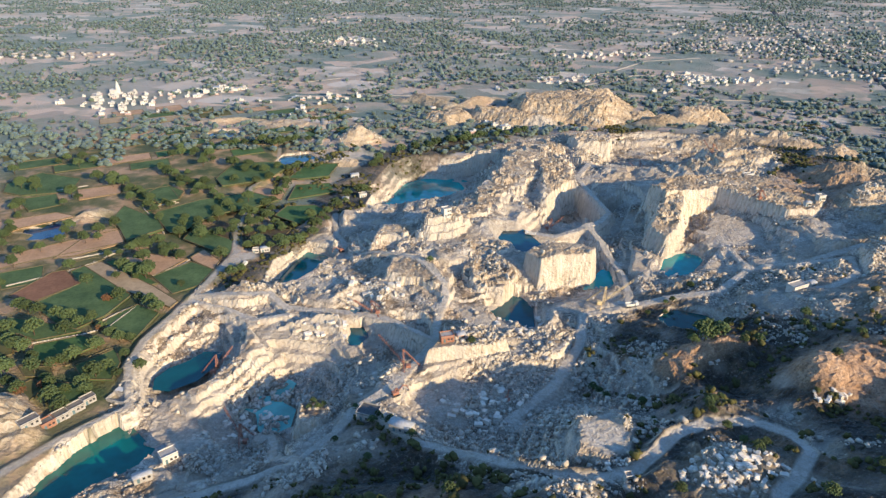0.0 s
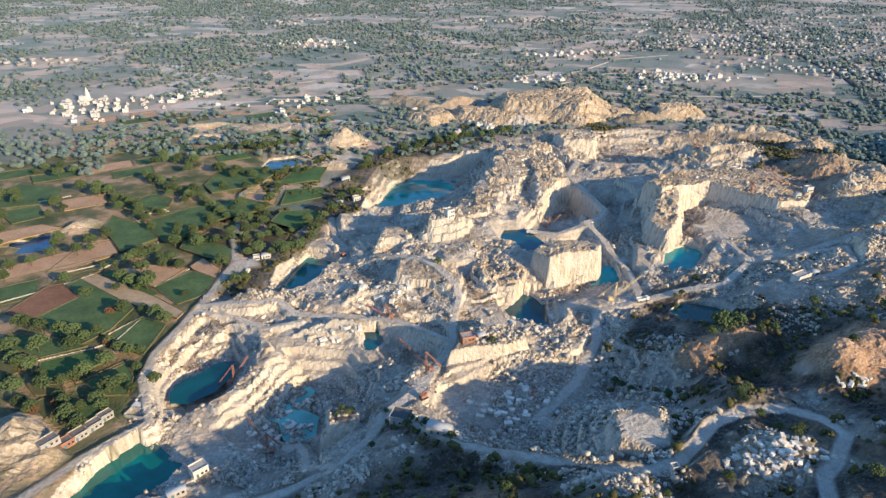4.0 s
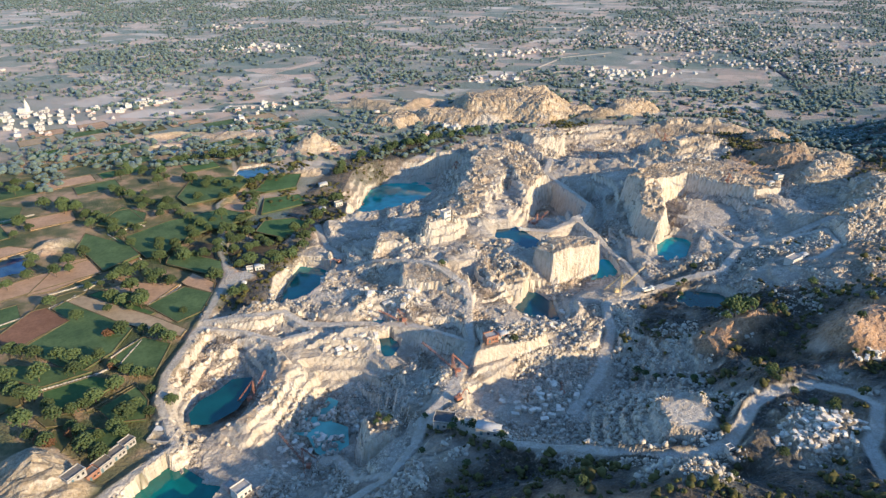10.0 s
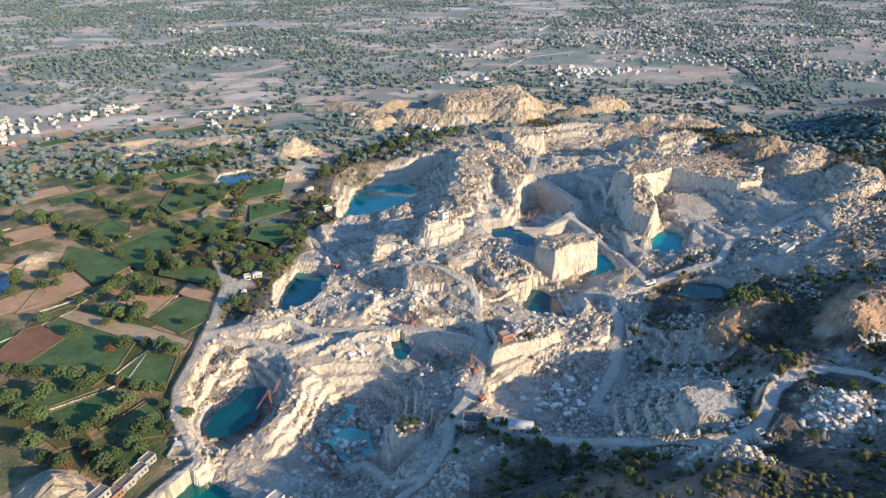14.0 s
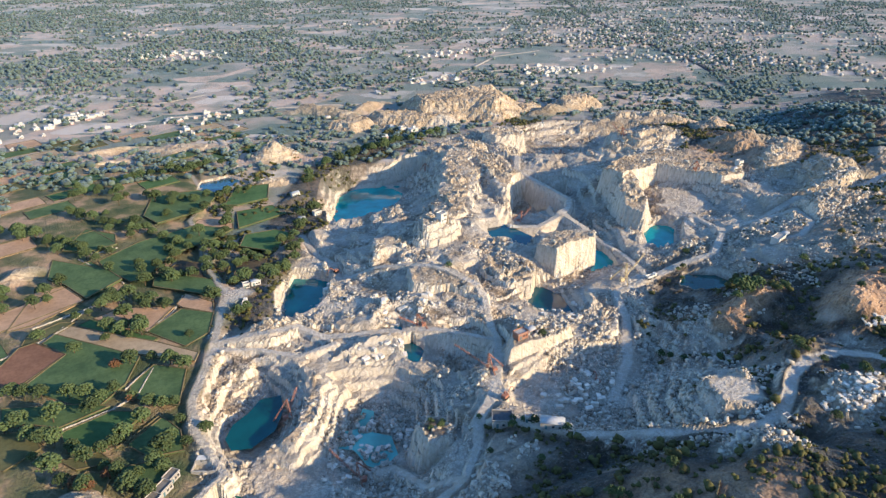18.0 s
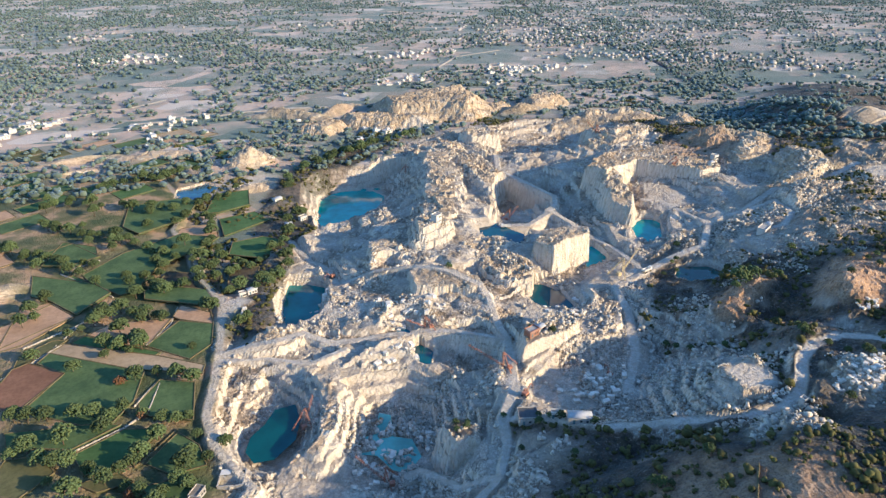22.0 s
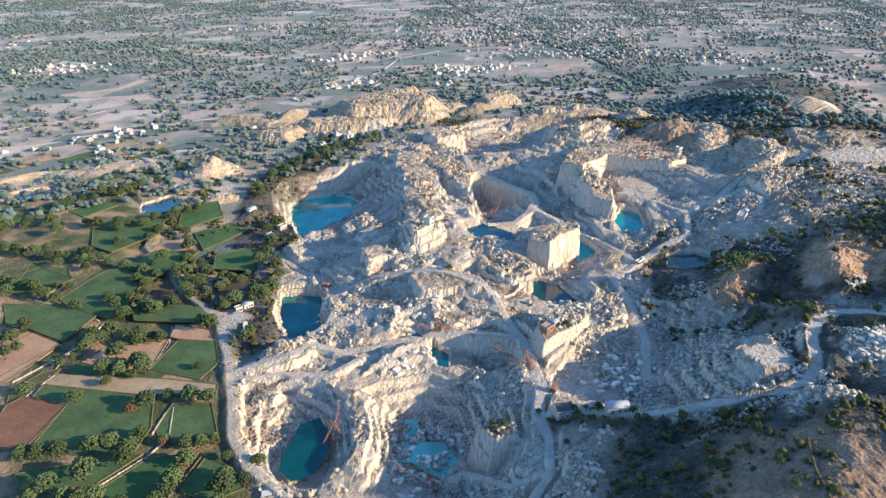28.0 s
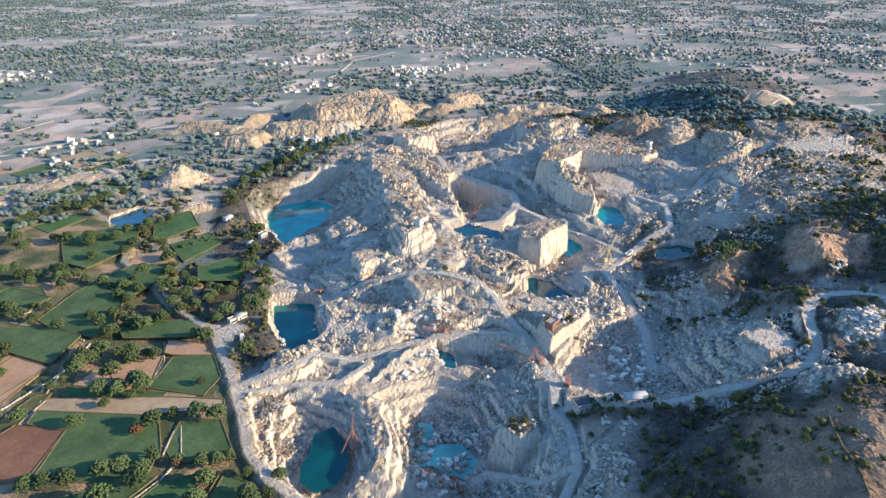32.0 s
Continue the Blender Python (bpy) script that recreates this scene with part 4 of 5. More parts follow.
        if all((x - a) ** 2 + (y - b) ** 2 > 16 for a, b in kept):
            kept.append((x, y))
kept = kept[:300]
for k, (x, y) in enumerate(kept):
    model = TREES[rng.choice((0, 0, 1, 1, 2, 3, 4))]
    plant(model, x, y, rng.uniform(0.72, 1.12), rng.random() * 6.28)
for x, y in ((-197, 244), (-203, 250), (-191, 252), (-186, 300), (-196, 330)):
    plant(DRY, x, y, rng.uniform(0.7, 1.0), rng.random() * 6.28)
# the models themselves stand as the first trees of the rows
for t, (x, y) in zip(TREES + [DRY], ((-262, 300), (-270, 320), (-268, 345), (-276, 372), (-282, 392), (-268, 284))):
    t.location = (x, y, height(x, y))

# low thorn trees on the stony hillsides
THORN = tree_model(9, 4.2, 4.6, M_LEAF, 91)
THORN.name = "thorn_tree"
tagged(THORN, "small thorn tree among stones on the hillside", "tree", "thorn trees on the hills")
hill_spots = [(2, 151), (-43, 201), (-7, 136), (-28, 186), (73, 233), (110, 206), (100, 194), (-13, 126), (24, 137), (-20, 152), (-16, 148), (-49, 151), (-27, 215), (-24, 211), (-21, 207), (-12, 196), (-29, 211), (4, 276), (14, 270), (-8, 355), (-38, 226), (-58, 233), (-55, 228), (-53, 231), (-59, 229), (138, 250), (142, 246), (134, 243), (150, 256)]
for _ in range(900):
    x, y = rng.uniform(20, 330), rng.uniform(140, 420)
    if len(hill_spots) < 120 and sample(M_ROCK, x, y) < 0.35 and sample(M_DUST, x, y) < 0.05 and float(fbm(np.array([x / 20]), np.array([y / 20]), 93)[0]) > 0.06:
        hill_spots.append((x, y))
for x, y in hill_spots:
    plant(THORN, x, y, rng.uniform(0.55, 1.1), rng.random() * 6.28)
plant(TREES[1], 120, 251, 1.15, 0.4)
plant(TREES[0], 126, 249, 0.9, 2.0)
plant(TREES[2], 114, 249, 0.7, 1.0)
THORN.location = (-18, 150, height(-18, 150))

# far trees, too many to count
OCTA_V = np.array([(1, 0, 0), (0, 1, 0), (-1, 0, 0), (0, -1, 0), (0, 0, 0.9), (0, 0, -0.7)])
OCTA_F = np.array([(0, 1, 4), (1, 2, 4), (2, 3, 4), (3, 0, 4), (1, 0, 5), (2, 1, 5), (3, 2, 5), (0, 3, 5)])


def tufts(centres, radii, rng):
    """Small eight-sided crowns for trees far off, as arrays for soup()."""
    n = len(centres)
    v = OCTA_V[None] * (1 + 0.7 * (rng.rand(n, 6, 1) - 0.5)) * np.asarray(radii)[:, None, None]
    ang = rng.rand(n) * 6.28
    c, s = np.cos(ang)[:, None], np.sin(ang)[:, None]
    v = np.stack([v[:, :, 0] * c - v[:, :, 1] * s, v[:, :, 0] * s + v[:, :, 1] * c, v[:, :, 2]], -1) + np.asarray(centres)[:, None, :]
    return v.reshape(-1, 3), (OCTA_F[None] + 6 * np.arange(n)[:, None, None]).reshape(-1, 3)


rs = np.random.RandomState(5)
n = 200000
x, y = rs.uniform(-1700, 3200, n), rs.uniform(300, 2900, n)
wood = fbm(x / 150, y / 150, 51) + 0.7 * fbm(x / 45, y / 45, 52)
hedge = np.abs(((x * 0.88 + y * 0.47 + 30 * fbm(x / 90, y / 90, 55)) / 46) % 1 - 0.5) > 0.42
keep = (wood + 0.45 * (rs.rand(n) - 0.5) + 0.12 * hedge + 0.3 * np.exp(-((y - 670) / 60) ** 2) * (x < 160) > 0.065 + 0.05 * (x > 450) - 0.12 * sample(M_SCRUB, x, y)) & (np.hypot(x, y) < 3200)
keep &= (y > 615) | (x > 330) | ((x < -300) & (y > 560) & (wood > 0.12))
keep &= (sample(M_ROCK, x, y) < 0.2) & (x < 1.9 * y + 300) & (x > -0.75 * y)
x, y = x[keep], y[keep]
near_by = np.hypot(x, y) < 1000
c = np.stack([x, y, sample(MZ, x, y) + 1.9], -1)
r = rs.uniform(1.7, 3.8, len(x))
v1, f1 = tufts(c[~near_by], r[~near_by] * 1.1, rs)
c, r = c[near_by], r[near_by]
v2, f2 = clumps(c, r, rs, 0.7)
v3, f3 = tufts(c + rs.uniform(-1, 1, c.shape) * (3, 3, 0.7), r * 0.8, rs)
tagged(new("far_trees", soup("far_trees", np.vstack([v1, v2, v3]), np.vstack([f1, f2 + len(v1), f3 + len(v1) + len(v2)]), 3, M_LEAF_HAZED)), "scattered dark green trees over the distant plain", "trees", kind="stuff")

# thorn bushes on the hills and along the rims
n = 40000
x, y = rs.uniform(-170, 420, n), rs.uniform(95, 760, n)
clump = fbm(x / 18, y / 18, 61) + 0.7 * fbm(x / 60, y / 60, 62)
bare, green, pale = sample(M_ROCK, x, y), sample(M_SCRUB, x, y), sample(M_DUST, x, y)
keep = (pale < 0.1) & (sample(M_EARTH, x, y) < 0.3 + 0.7 * (rs.rand(n) < 0.15 + 0.3 * (y < 160))) & (((green > 0.4) & (clump > 0.05 + 0.02 * (x > 60) + 0.3 * (rs.rand(n) - 0.5))) | ((bare < 0.35) & (clump > 0.14) & (x > -150) & (y > 330)) | ((bare > 0.3) & (clump > 0.42 - 0.24 * (x > 55) * (y < 330))))
x, y = x[keep], y[keep]
r = 0.35 + 0.75 * rs.rand(len(x)) + 1.5 * rs.rand(len(x)) ** 6
c = np.stack([x, y, sample(MZ, x, y) + 0.5 * r], -1)
v1, f1 = clumps(c, r, rs, 0.85)
off = np.stack([rs.uniform(-1, 1, len(x)), rs.uniform(-1, 1, len(x)), rs.uniform(-0.2, 0.5, len(x))], -1) * r[:, None]
v2, f2 = clumps(c + off, r * 0.7, rs, 0.85)
off = np.stack([rs.uniform(-1.4, 1.4, len(x)), rs.uniform(-1.4, 1.4, len(x)), rs.uniform(-0.3, 0.3, len(x))], -1) * r[:, None]
v3, f3 = clumps(c + off, r * 0.55, rs, 0.85)
tagged(new("thorn_bushes", soup("thorn_bushes", np.vstack([v1, v2, v3]), np.vstack([f1, f2 + len(v1), f3 + len(v1) + len(v2)]), 3, M_BUSH)), "olive thorn bushes and dry scrub on stony slopes", "bushes", kind="stuff")

# ---- fields ----
def crop_mat(name, dark, light, row=0.0):
    m = material(name, light, 0.95)
    n = Nodes(m)
    c = n.ramp(n.noise(0.07, 5, 0.6), (0.32, dark), (0.68, light))
    c = n.mix(n.ramp(n.noise(0.5, 4, 0.7), (0.40, 0.35), (0.56, 0.0)), c, tuple(0.6 * q for q in dark))
    n.colour(c)
    n.bump(n.noise(1.5, 4, 0.7), 0.6, 0.3)
    return m


CROPS = {"green": (crop_mat("green crop", (0.050, 0.090, 0.036), (0.110, 0.165, 0.066)), "even green wheat plot"),
         "bright": (crop_mat("bright crop", (0.046, 0.098, 0.032), (0.090, 0.160, 0.056)), "bright green young crop plot"),
         "red": (crop_mat("red soil", (0.17, 0.085, 0.05), (0.26, 0.135, 0.08)), "bare ploughed red-brown plot"),
         "brown": (crop_mat("brown soil", (0.36, 0.225, 0.135), (0.52, 0.335, 0.21)), "bare brown earth plot"),
         "stubble": (crop_mat("stubble", (0.31, 0.23, 0.14), (0.45, 0.34, 0.22)), "grey-brown stubble plot"),
         "dark": (crop_mat("dark soil", (0.07, 0.055, 0.035), (0.12, 0.095, 0.06)), "dark fallow plot"),
         "olive": (crop_mat("olive grass", (0.08, 0.085, 0.035), (0.15, 0.14, 0.06)), "rough olive grass plot")}
M_WALL = rough_mat("dry stone", (0.30, 0.26, 0.20), (0.55, 0.49, 0.40), 1.2, 0.95)
M_BANK = rough_mat("grass bank", (0.07, 0.06, 0.03), (0.20, 0.16, 0.085), 0.5, 0.95)


def field(kind, outline):
    """A plot: a slightly raised slab of crop inside low earth banks."""
    mat, label = CROPS[kind]
    pts = [Vector((x, y, 0)) for x, y in outline]
    mid = sum(pts, Vector()) / len(pts)
    top = max(height(p.x, p.y) for p in pts) + 0.12
    bm = bmesh.new()
    lo = [bm.verts.new((*(mid + (p - mid) * 1.0).xy, top - 0.8)) for p in pts]
    hi = [bm.verts.new((*(mid + (p - mid) * 0.99).xy, top)) for p in pts]
    bm.faces.new(hi)
    for k in range(len(pts)):
        bm.faces.new((lo[k], lo[(k + 1) % len(pts)], hi[(k + 1) % len(pts)], hi[k]))
    bmesh.ops.recalc_face_normals(bm, faces=bm.faces[:])
    me = bpy.data.meshes.new("field")
    bm.to_mesh(me)
    me.materials.append(mat)
    ob = tagged(new("field", me), label + " inside low earth banks", "field", kind="structure")
    pieces = []
    for a, b in zip(pts, pts[1:] + pts[:1]):
        pieces.append(((a.x, a.y, top + 0.02), (b.x, b.y, top + 0.02), 0.34, 0.34))
    part("bank", bars("bank", pieces, M_BANK), ob)
    return ob


def field_wall(line, mat=M_WALL, label="low pale dry-stone wall between plots"):
    """A low dry-stone wall along the edge of a plot, stone by stone in rough courses."""
    v, f = [], []
    r = random.Random(len(line) * 7 + int(line[0][0]))
    for (ax, ay), (bx, by) in zip(line, line[1:]):
        length = math.hypot(bx - ax, by - ay)
        ux, uy = (bx - ax) / length, (by - ay) / length
        n = max(1, int(length / 1.6))
        for k in range(n):
            s0, s1 = length * k / n, length * (k + 0.94) / n
            w, h = r.uniform(0.22, 0.38), r.uniform(0.5, 0.85)
            i = len(v)
            for z in (-0.5, h):
                for s, q in ((s0, -w), (s1, -w), (s1, w), (s0, w)):
                    x, y = ax + ux * s - uy * q, ay + uy * s + ux * q
                    v.append((x, y, height(x, y) + z + 0.1))
            f += [(i + 4, i + 5, i + 6, i + 7), (i, i + 1, i + 5, i + 4), (i + 1, i + 2, i + 6, i + 5), (i + 2, i + 3, i + 7, i + 6), (i + 3, i, i + 4, i + 7)]
    return tagged(new("field_wall", soup("field_wall", v, f, 4, mat)), label, "wall", kind="structure")


field("red", [(-247, 364), (-240, 367), (-222, 350), (-240, 326), (-257, 334)])
field("green", [(-231, 373), (-185, 336), (-190, 313), (-202, 296), (-238, 325), (-222, 350), (-236, 365)])
field("stubble", [(-225, 382), (-178, 350), (-156, 332), (-158, 325), (-202, 349), (-232, 374)])
field("green", [(-178, 328), (-162, 319), (-165, 290), (-188, 303), (-188, 313)])
field("green", [(-243, 311), (-206, 302), (-195, 297), (-215, 288), (-227, 294), (-240, 296)])
field("bright", [(-214, 285), (-194, 294), (-178, 288), (-191, 274), (-198, 271), (-209, 270)])
field("green", [(-186, 270), (-172, 285), (-164, 273), (-162, 259), (-176, 259)])
field("olive", [(-206, 249), (-200, 257), (-190, 252), (-192, 241)])
field("green", [(-188, 257), (-171, 256), (-166, 246), (-180, 240)])
field("olive", [(-240, 292), (-226, 289), (-220, 276), (-232, 266), (-246, 274)])
field("olive", [(-212, 267), (-196, 267), (-190, 259), (-204, 259)])
field("bright", [(-215, 387), (-198, 371), (-177, 354), (-181, 351), (-222, 382)])
field("brown", [(-203, 395), (-193, 394), (-170, 388), (-183, 364), (-196, 370), (-214, 388)])
field("green", [(-166, 384), (-148, 373), (-151, 352), (-163, 342), (-184, 364)])
field("brown", [(-164, 402), (-148, 386), (-148, 373), (-165, 385), (-169, 390)])
field("green", [(-177, 435), (-142, 413), (-145, 393), (-184, 419), (-184, 429)])
field("dark", [(-169, 455), (-137, 436), (-141, 415), (-179, 437)])
field("green", [(-221, 467), (-197, 491), (-159, 509), (-132, 493), (-143, 481), (-173, 463), (-183, 447), (-188, 429), (-198, 429), (-216, 454)])
field("brown", [(-157, 522), (-132, 523), (-132, 496), (-164, 506)])
field("green", [(-193, 578), (-157, 581), (-140, 569), (-153, 534), (-186, 518), (-197, 536)])
field("bright", [(-126, 586), (-98, 585), (-102, 551), (-127, 543), (-137, 546)])
field("bright", [(-128, 535), (-100, 540), (-89, 520), (-128, 501)])
field("bright", [(-124, 480), (-102, 482), (-92, 472), (-105, 444), (-129, 461)])
field("dark", [(-130, 443), (-112, 437), (-120, 408), (-136, 414)])
field("green", [(-236, 522), (-214, 505), (-212, 487), (-229, 480), (-246, 487)])
field("green", [(-250, 475), (-213, 449), (-203, 432), (-221, 412), (-237, 436), (-248, 446)])
field("brown", [(-252, 432), (-237, 434), (-222, 411), (-245, 390), (-258, 386)])
field("olive", [(-246, 377), (-231, 387), (-223, 385), (-237, 371), (-247, 366)])
field("green", [(-369, 520), (-355, 548), (-313, 534), (-306, 503), (-341, 494), (-361, 502)])
field("green", [(-340, 486), (-316, 499), (-300, 475), (-318, 463)])
field("brown", [(-297, 387), (-234, 433), (-222, 411), (-275, 379), (-285, 371)])
field("green", [(-242, 457), (-226, 467), (-203, 433), (-217, 417)])
field("green", [(-247, 508), (-230, 517), (-211, 488), (-224, 477)])
field("brown", [(-328, 442), (-295, 460), (-277, 453), (-305, 432), (-314, 419)])
# smaller plots farther off, in rows along the same lines
PLOTTED = [(-340, 520), (-320, 480), (-260, 405), (-305, 440)]
rp = random.Random(17)
ca, sa = math.cos(radians(28)), math.sin(radians(28))
for i in range(-8, 9):
    for j in range(-7, 16):
        u, v = i * 44 + (j % 2) * 15, j * 27
        x, y = -230 + u * ca - v * sa, 560 + u * sa + v * ca
        far_off = (y > 592 and x < -95 and x > -0.52 * y - 10) or (-430 < x < -262 and 300 < y < 600 and x > -0.62 * y - 60)
        if not far_off or y > 790 or rp.random() < 0.2 or any(abs(x - a) < 34 and abs(y - b) < 30 for a, b in PLOTTED):
            continue
        if sample(M_ROCK, x, y) > 0.2:
            continue
        w, d = rp.uniform(15, 20), rp.uniform(9, 12)
        quad = [(-w, -d), (w, -d + rp.uniform(-2, 2)), (w + rp.uniform(-2, 2), d), (-w + rp.uniform(-2, 2), d + rp.uniform(-2, 2))]
        zs = [height(x + a * ca - b * sa, y + a * sa + b * ca) for a, b in quad]
        if max(zs) - min(zs) > 1.2:
            continue
        if any(inside(list(o), np.array([x]), np.array([y]))[0] > -16 for _, o in WATERS.values()):
            continue
        field(rp.choice(("green", "green", "green", "bright", "bright", "olive", "brown", "stubble")), [(x + a * ca - b * sa, y + a * sa + b * ca) for a, b in quad])
field_wall([(-245, 385), (-230, 394), (-220, 400), (-211, 409), (-200, 425)])
field_wall([(-234, 472), (-220, 455), (-202, 430)])
field_wall([(-227, 479), (-214, 487)])
field_wall([(-184, 364), (-171, 383), (-166, 403)])
field_wall([(-247, 359), (-240, 367), (-225, 382)])
field_wall([(-227, 477), (-211, 485)])
field_wall([(-216, 286), (-205, 291), (-194, 296), (-184, 304), (-178, 326)])
field_wall([(-190, 269), (-182, 277), (-173, 287)], M_BANK, "low earth bank grown with dry grass between plots")
field_wall([(-190, 310), (-180, 326)])
field_wall([(-266, 347), (-235, 369), (-218, 402)])
field_wall([(-319, 505), (-298, 516)])
field_wall([(8, 136), (-4, 125), (-10, 116), (-17, 110)], M_BANK, "low brown earth and stone wall on a hillside")


# ---- rubble and cut blocks ----
M_STONE = rough_mat("marble rubble", (0.29, 0.25, 0.195), (0.65, 0.585, 0.485), 0.5, 0.85, 0.5, 0.15, 0.22, True)
M_BLOCK = rough_mat("cut marble", (0.54, 0.47, 0.37), (0.82, 0.76, 0.66), 0.6, 0.75, 0.3, 0.08, 0.15)
CUBE_V = np.array([(-1, -1, -1), (1, -1, -1), (1, 1, -1), (-1, 1, -1), (-1, -1, 1), (1, -1, 1), (1, 1, 1), (-1, 1, 1)]) * 0.5
CUBE_F = np.array([(4, 5, 6, 7), (0, 1, 5, 4), (1, 2, 6, 5), (2, 3, 7, 6), (3, 0, 4, 7), (3, 2, 1, 0)])


def boulders(x, y, z, size, rs, tilt=0.5):
    n = len(x)
    s = np.stack([size * rs.uniform(0.7, 1.5, n), size * rs.uniform(0.6, 1.1, n), size * rs.uniform(0.5, 1.0, n)], -1)
    v = (CUBE_V[None] + rs.uniform(-0.17, 0.17, (n, 8, 3))) * s[:, None, :]
    a, b = rs.rand(n) * 6.28, rs.normal(0, tilt, n)
    ca, sa, cb, sb = np.cos(a)[:, None], np.sin(a)[:, None], np.cos(b)[:, None], np.sin(b)[:, None]
    vy, vz = v[:, :, 1] * cb - v[:, :, 2] * sb, v[:, :, 1] * sb + v[:, :, 2] * cb
    v = np.stack([v[:, :, 0] * ca - vy * sa, v[:, :, 0] * sa + vy * ca, vz], -1)
    v += np.stack([x, y, z + 0.22 * size], -1)[:, None, :]
    return v.reshape(-1, 3), (CUBE_F[None] + 8 * np.arange(n)[:, None, None]).reshape(-1, 4)


rs = np.random.RandomState(21)
n = 430000
x, y = rs.uniform(-165, 300, n), rs.uniform(125, 660, n)
heap = fbm(x / 16, y / 16, 71) + 0.8 * fbm(x / 50, y / 50, 72)
for cx, cy, r in ((62, 316, 20), (-85, 245, 26), (-95, 388, 14), (22, 296, 14), (-45, 332, 18), (205, 318, 16), (96, 160, 20), (-80, 240, 26), (-65, 265, 18), (-95, 225, 20), (-40, 475, 14), (90, 345, 10), (5, 228, 28), (-20, 190, 16), (-50, 190, 12), (60, 225, 24), (40, 270, 20), (30, 190, 18), (38, 150, 16), (40, 235, 34), (85, 215, 26), (90, 250, 26), (250, 320, 30), (300, 350, 30)):
    heap += 0.35 * np.exp(-((x - cx) ** 2 + (y - cy) ** 2) / (r * r))
bare, pale, green = sample(M_ROCK, x, y), sample(M_DUST, x, y), sample(M_SCRUB, x, y)
keep = (pale < 0.35) & (sample(M_EARTH, x, y) < 0.35) & (((bare > 0.4) & (heap > 0.20) & (rs.rand(n) < 0.9)) | ((bare > 0.4) & (rs.rand(n) < 0.05)) | ((green > 0.3) & (y < 420) & (x > 25) & (y > 155) & (heap > 0.16) & (rs.rand(n) < 0.4)))
for deep, outline in WATERS.values():
    keep &= ~((sample(MZ, x, y) < deep + 0.1) & (inside(outline, x, y) > -4))
x, y = x[keep], y[keep]
size = 0.28 + 0.45 * rs.rand(len(x)) + 1.5 * rs.rand(len(x)) ** 11 + 0.45 * np.exp(-((x + 82) ** 2 + (y - 245) ** 2) / 700)
v, f = boulders(x, y, sample(MZ, x, y), size, rs)
tagged(new("rubble", soup("rubble", v, f, 4, M_STONE)), "broken white marble rubble strewn over the benches", "rubble", kind="stuff")


def block_model(seed, sx, sy, sz):
    r = random.Random(seed)
    bm = bmesh.new()
    bmesh.ops.create_cube(bm, size=1.0)
    for q in bm.verts:
        q.co = Vector((q.co.x * sx, q.co.y * sy, (q.co.z + 0.5) * sz)) + Vector([r.uniform(-0.14, 0.14) for _ in range(3)])
    bmesh.ops.bevel(bm, geom=bm.edges[:], offset=0.09, segments=1, affect="EDGES")
    me = bpy.data.meshes.new("marble_block")
    bm.to_mesh(me)
    bm.free()
    me.materials.append(M_BLOCK)
    return tagged(new("marble_block", me), "roughly squared white marble block lying among rubble", "stone block", "quarried marble blocks")


BLOCKS = [block_model(1, 2.6, 1.6, 1.5), block_model(2, 2.0, 1.7, 1.7), block_model(3, 3.2, 1.8, 1.3), block_model(4, 1.7, 1.4, 1.2)]
SPOTS = [(96, 161, 17, 9, 110, 0.75), (60, 171, 10, 4, 14, 0.6), (-62, 300, 14, 8, 18, 1.0), (-85, 385, 10, 8, 14, 1.1), (-40, 330, 18, 12, 26, 1.2), (40, 300, 16, 14, 26, 0.9),
         (20, 235, 22, 14, 34, 1.1), (-95, 240, 12, 12, 24, 1.0), (-75, 255, 14, 14, 20, 1.0), (150, 200, 9, 3, 22, 0.7)]
rb = random.Random(9)
spots = []
for cx, cy, rx, ry, n, big in SPOTS:
    for _ in range(n):
        a, q = rb.random() * 6.28, rb.random() ** 0.5
        spots.append((cx + math.cos(a) * q * rx, cy + math.sin(a) * q * ry, big * rb.uniform(0.7, 1.3)))
for k, (x, y, s) in enumerate(spots):
    if sample(M_DUST, x, y) > 0.85:
        continue
    m = Matrix.Translation((x, y, height(x, y) - 0.25)) @ Euler((rb.gauss(0, 0.12), rb.gauss(0, 0.12), rb.random() * 6.28)).to_matrix().to_4x4() @ Matrix.Diagonal((s, s, s, 1))
    copy_thing(BLOCKS[k % 4], m)
for b, (x, y) in zip(BLOCKS, ((-50, 345), (-55, 350), (-52, 340), (-58, 345))):
    b.location = (x, y, height(x, y) - 0.2)


# ---- buildings, cranes and vehicles ----
M_LIME = rough_mat("limewash", (0.46, 0.43, 0.38), (0.68, 0.65, 0.59), 0.5, 0.9, 0.2, 0.03)
M_BRICK = rough_mat("red brick wall", (0.24, 0.11, 0.07), (0.38, 0.19, 0.12), 0.6, 0.9, 0.3, 0.03)
M_PINK = rough_mat("pink wash", (0.45, 0.30, 0.25), (0.60, 0.44, 0.38), 0.6, 0.9, 0.2, 0.03)
M_CONCRETE = rough_mat("weathered concrete", (0.26, 0.24, 0.21), (0.46, 0.43, 0.39), 0.7, 0.9, 0.3, 0.04)
M_TIN = rough_mat("corrugated sheet", (0.28, 0.29, 0.30), (0.48, 0.49, 0.50), 0.8, 0.5, 0.2, 0.02)
M_DARKROOF = rough_mat("dark sheet roof", (0.05, 0.055, 0.06), (0.11, 0.115, 0.12), 0.8, 0.7, 0.2, 0.02)
M_OLDROOF = rough_mat("weathered roof slab", (0.12, 0.105, 0.09), (0.25, 0.22, 0.185), 0.7, 0.9, 0.3, 0.04)
M_DARK = material("dark opening", (0.03, 0.03, 0.035), 0.6)
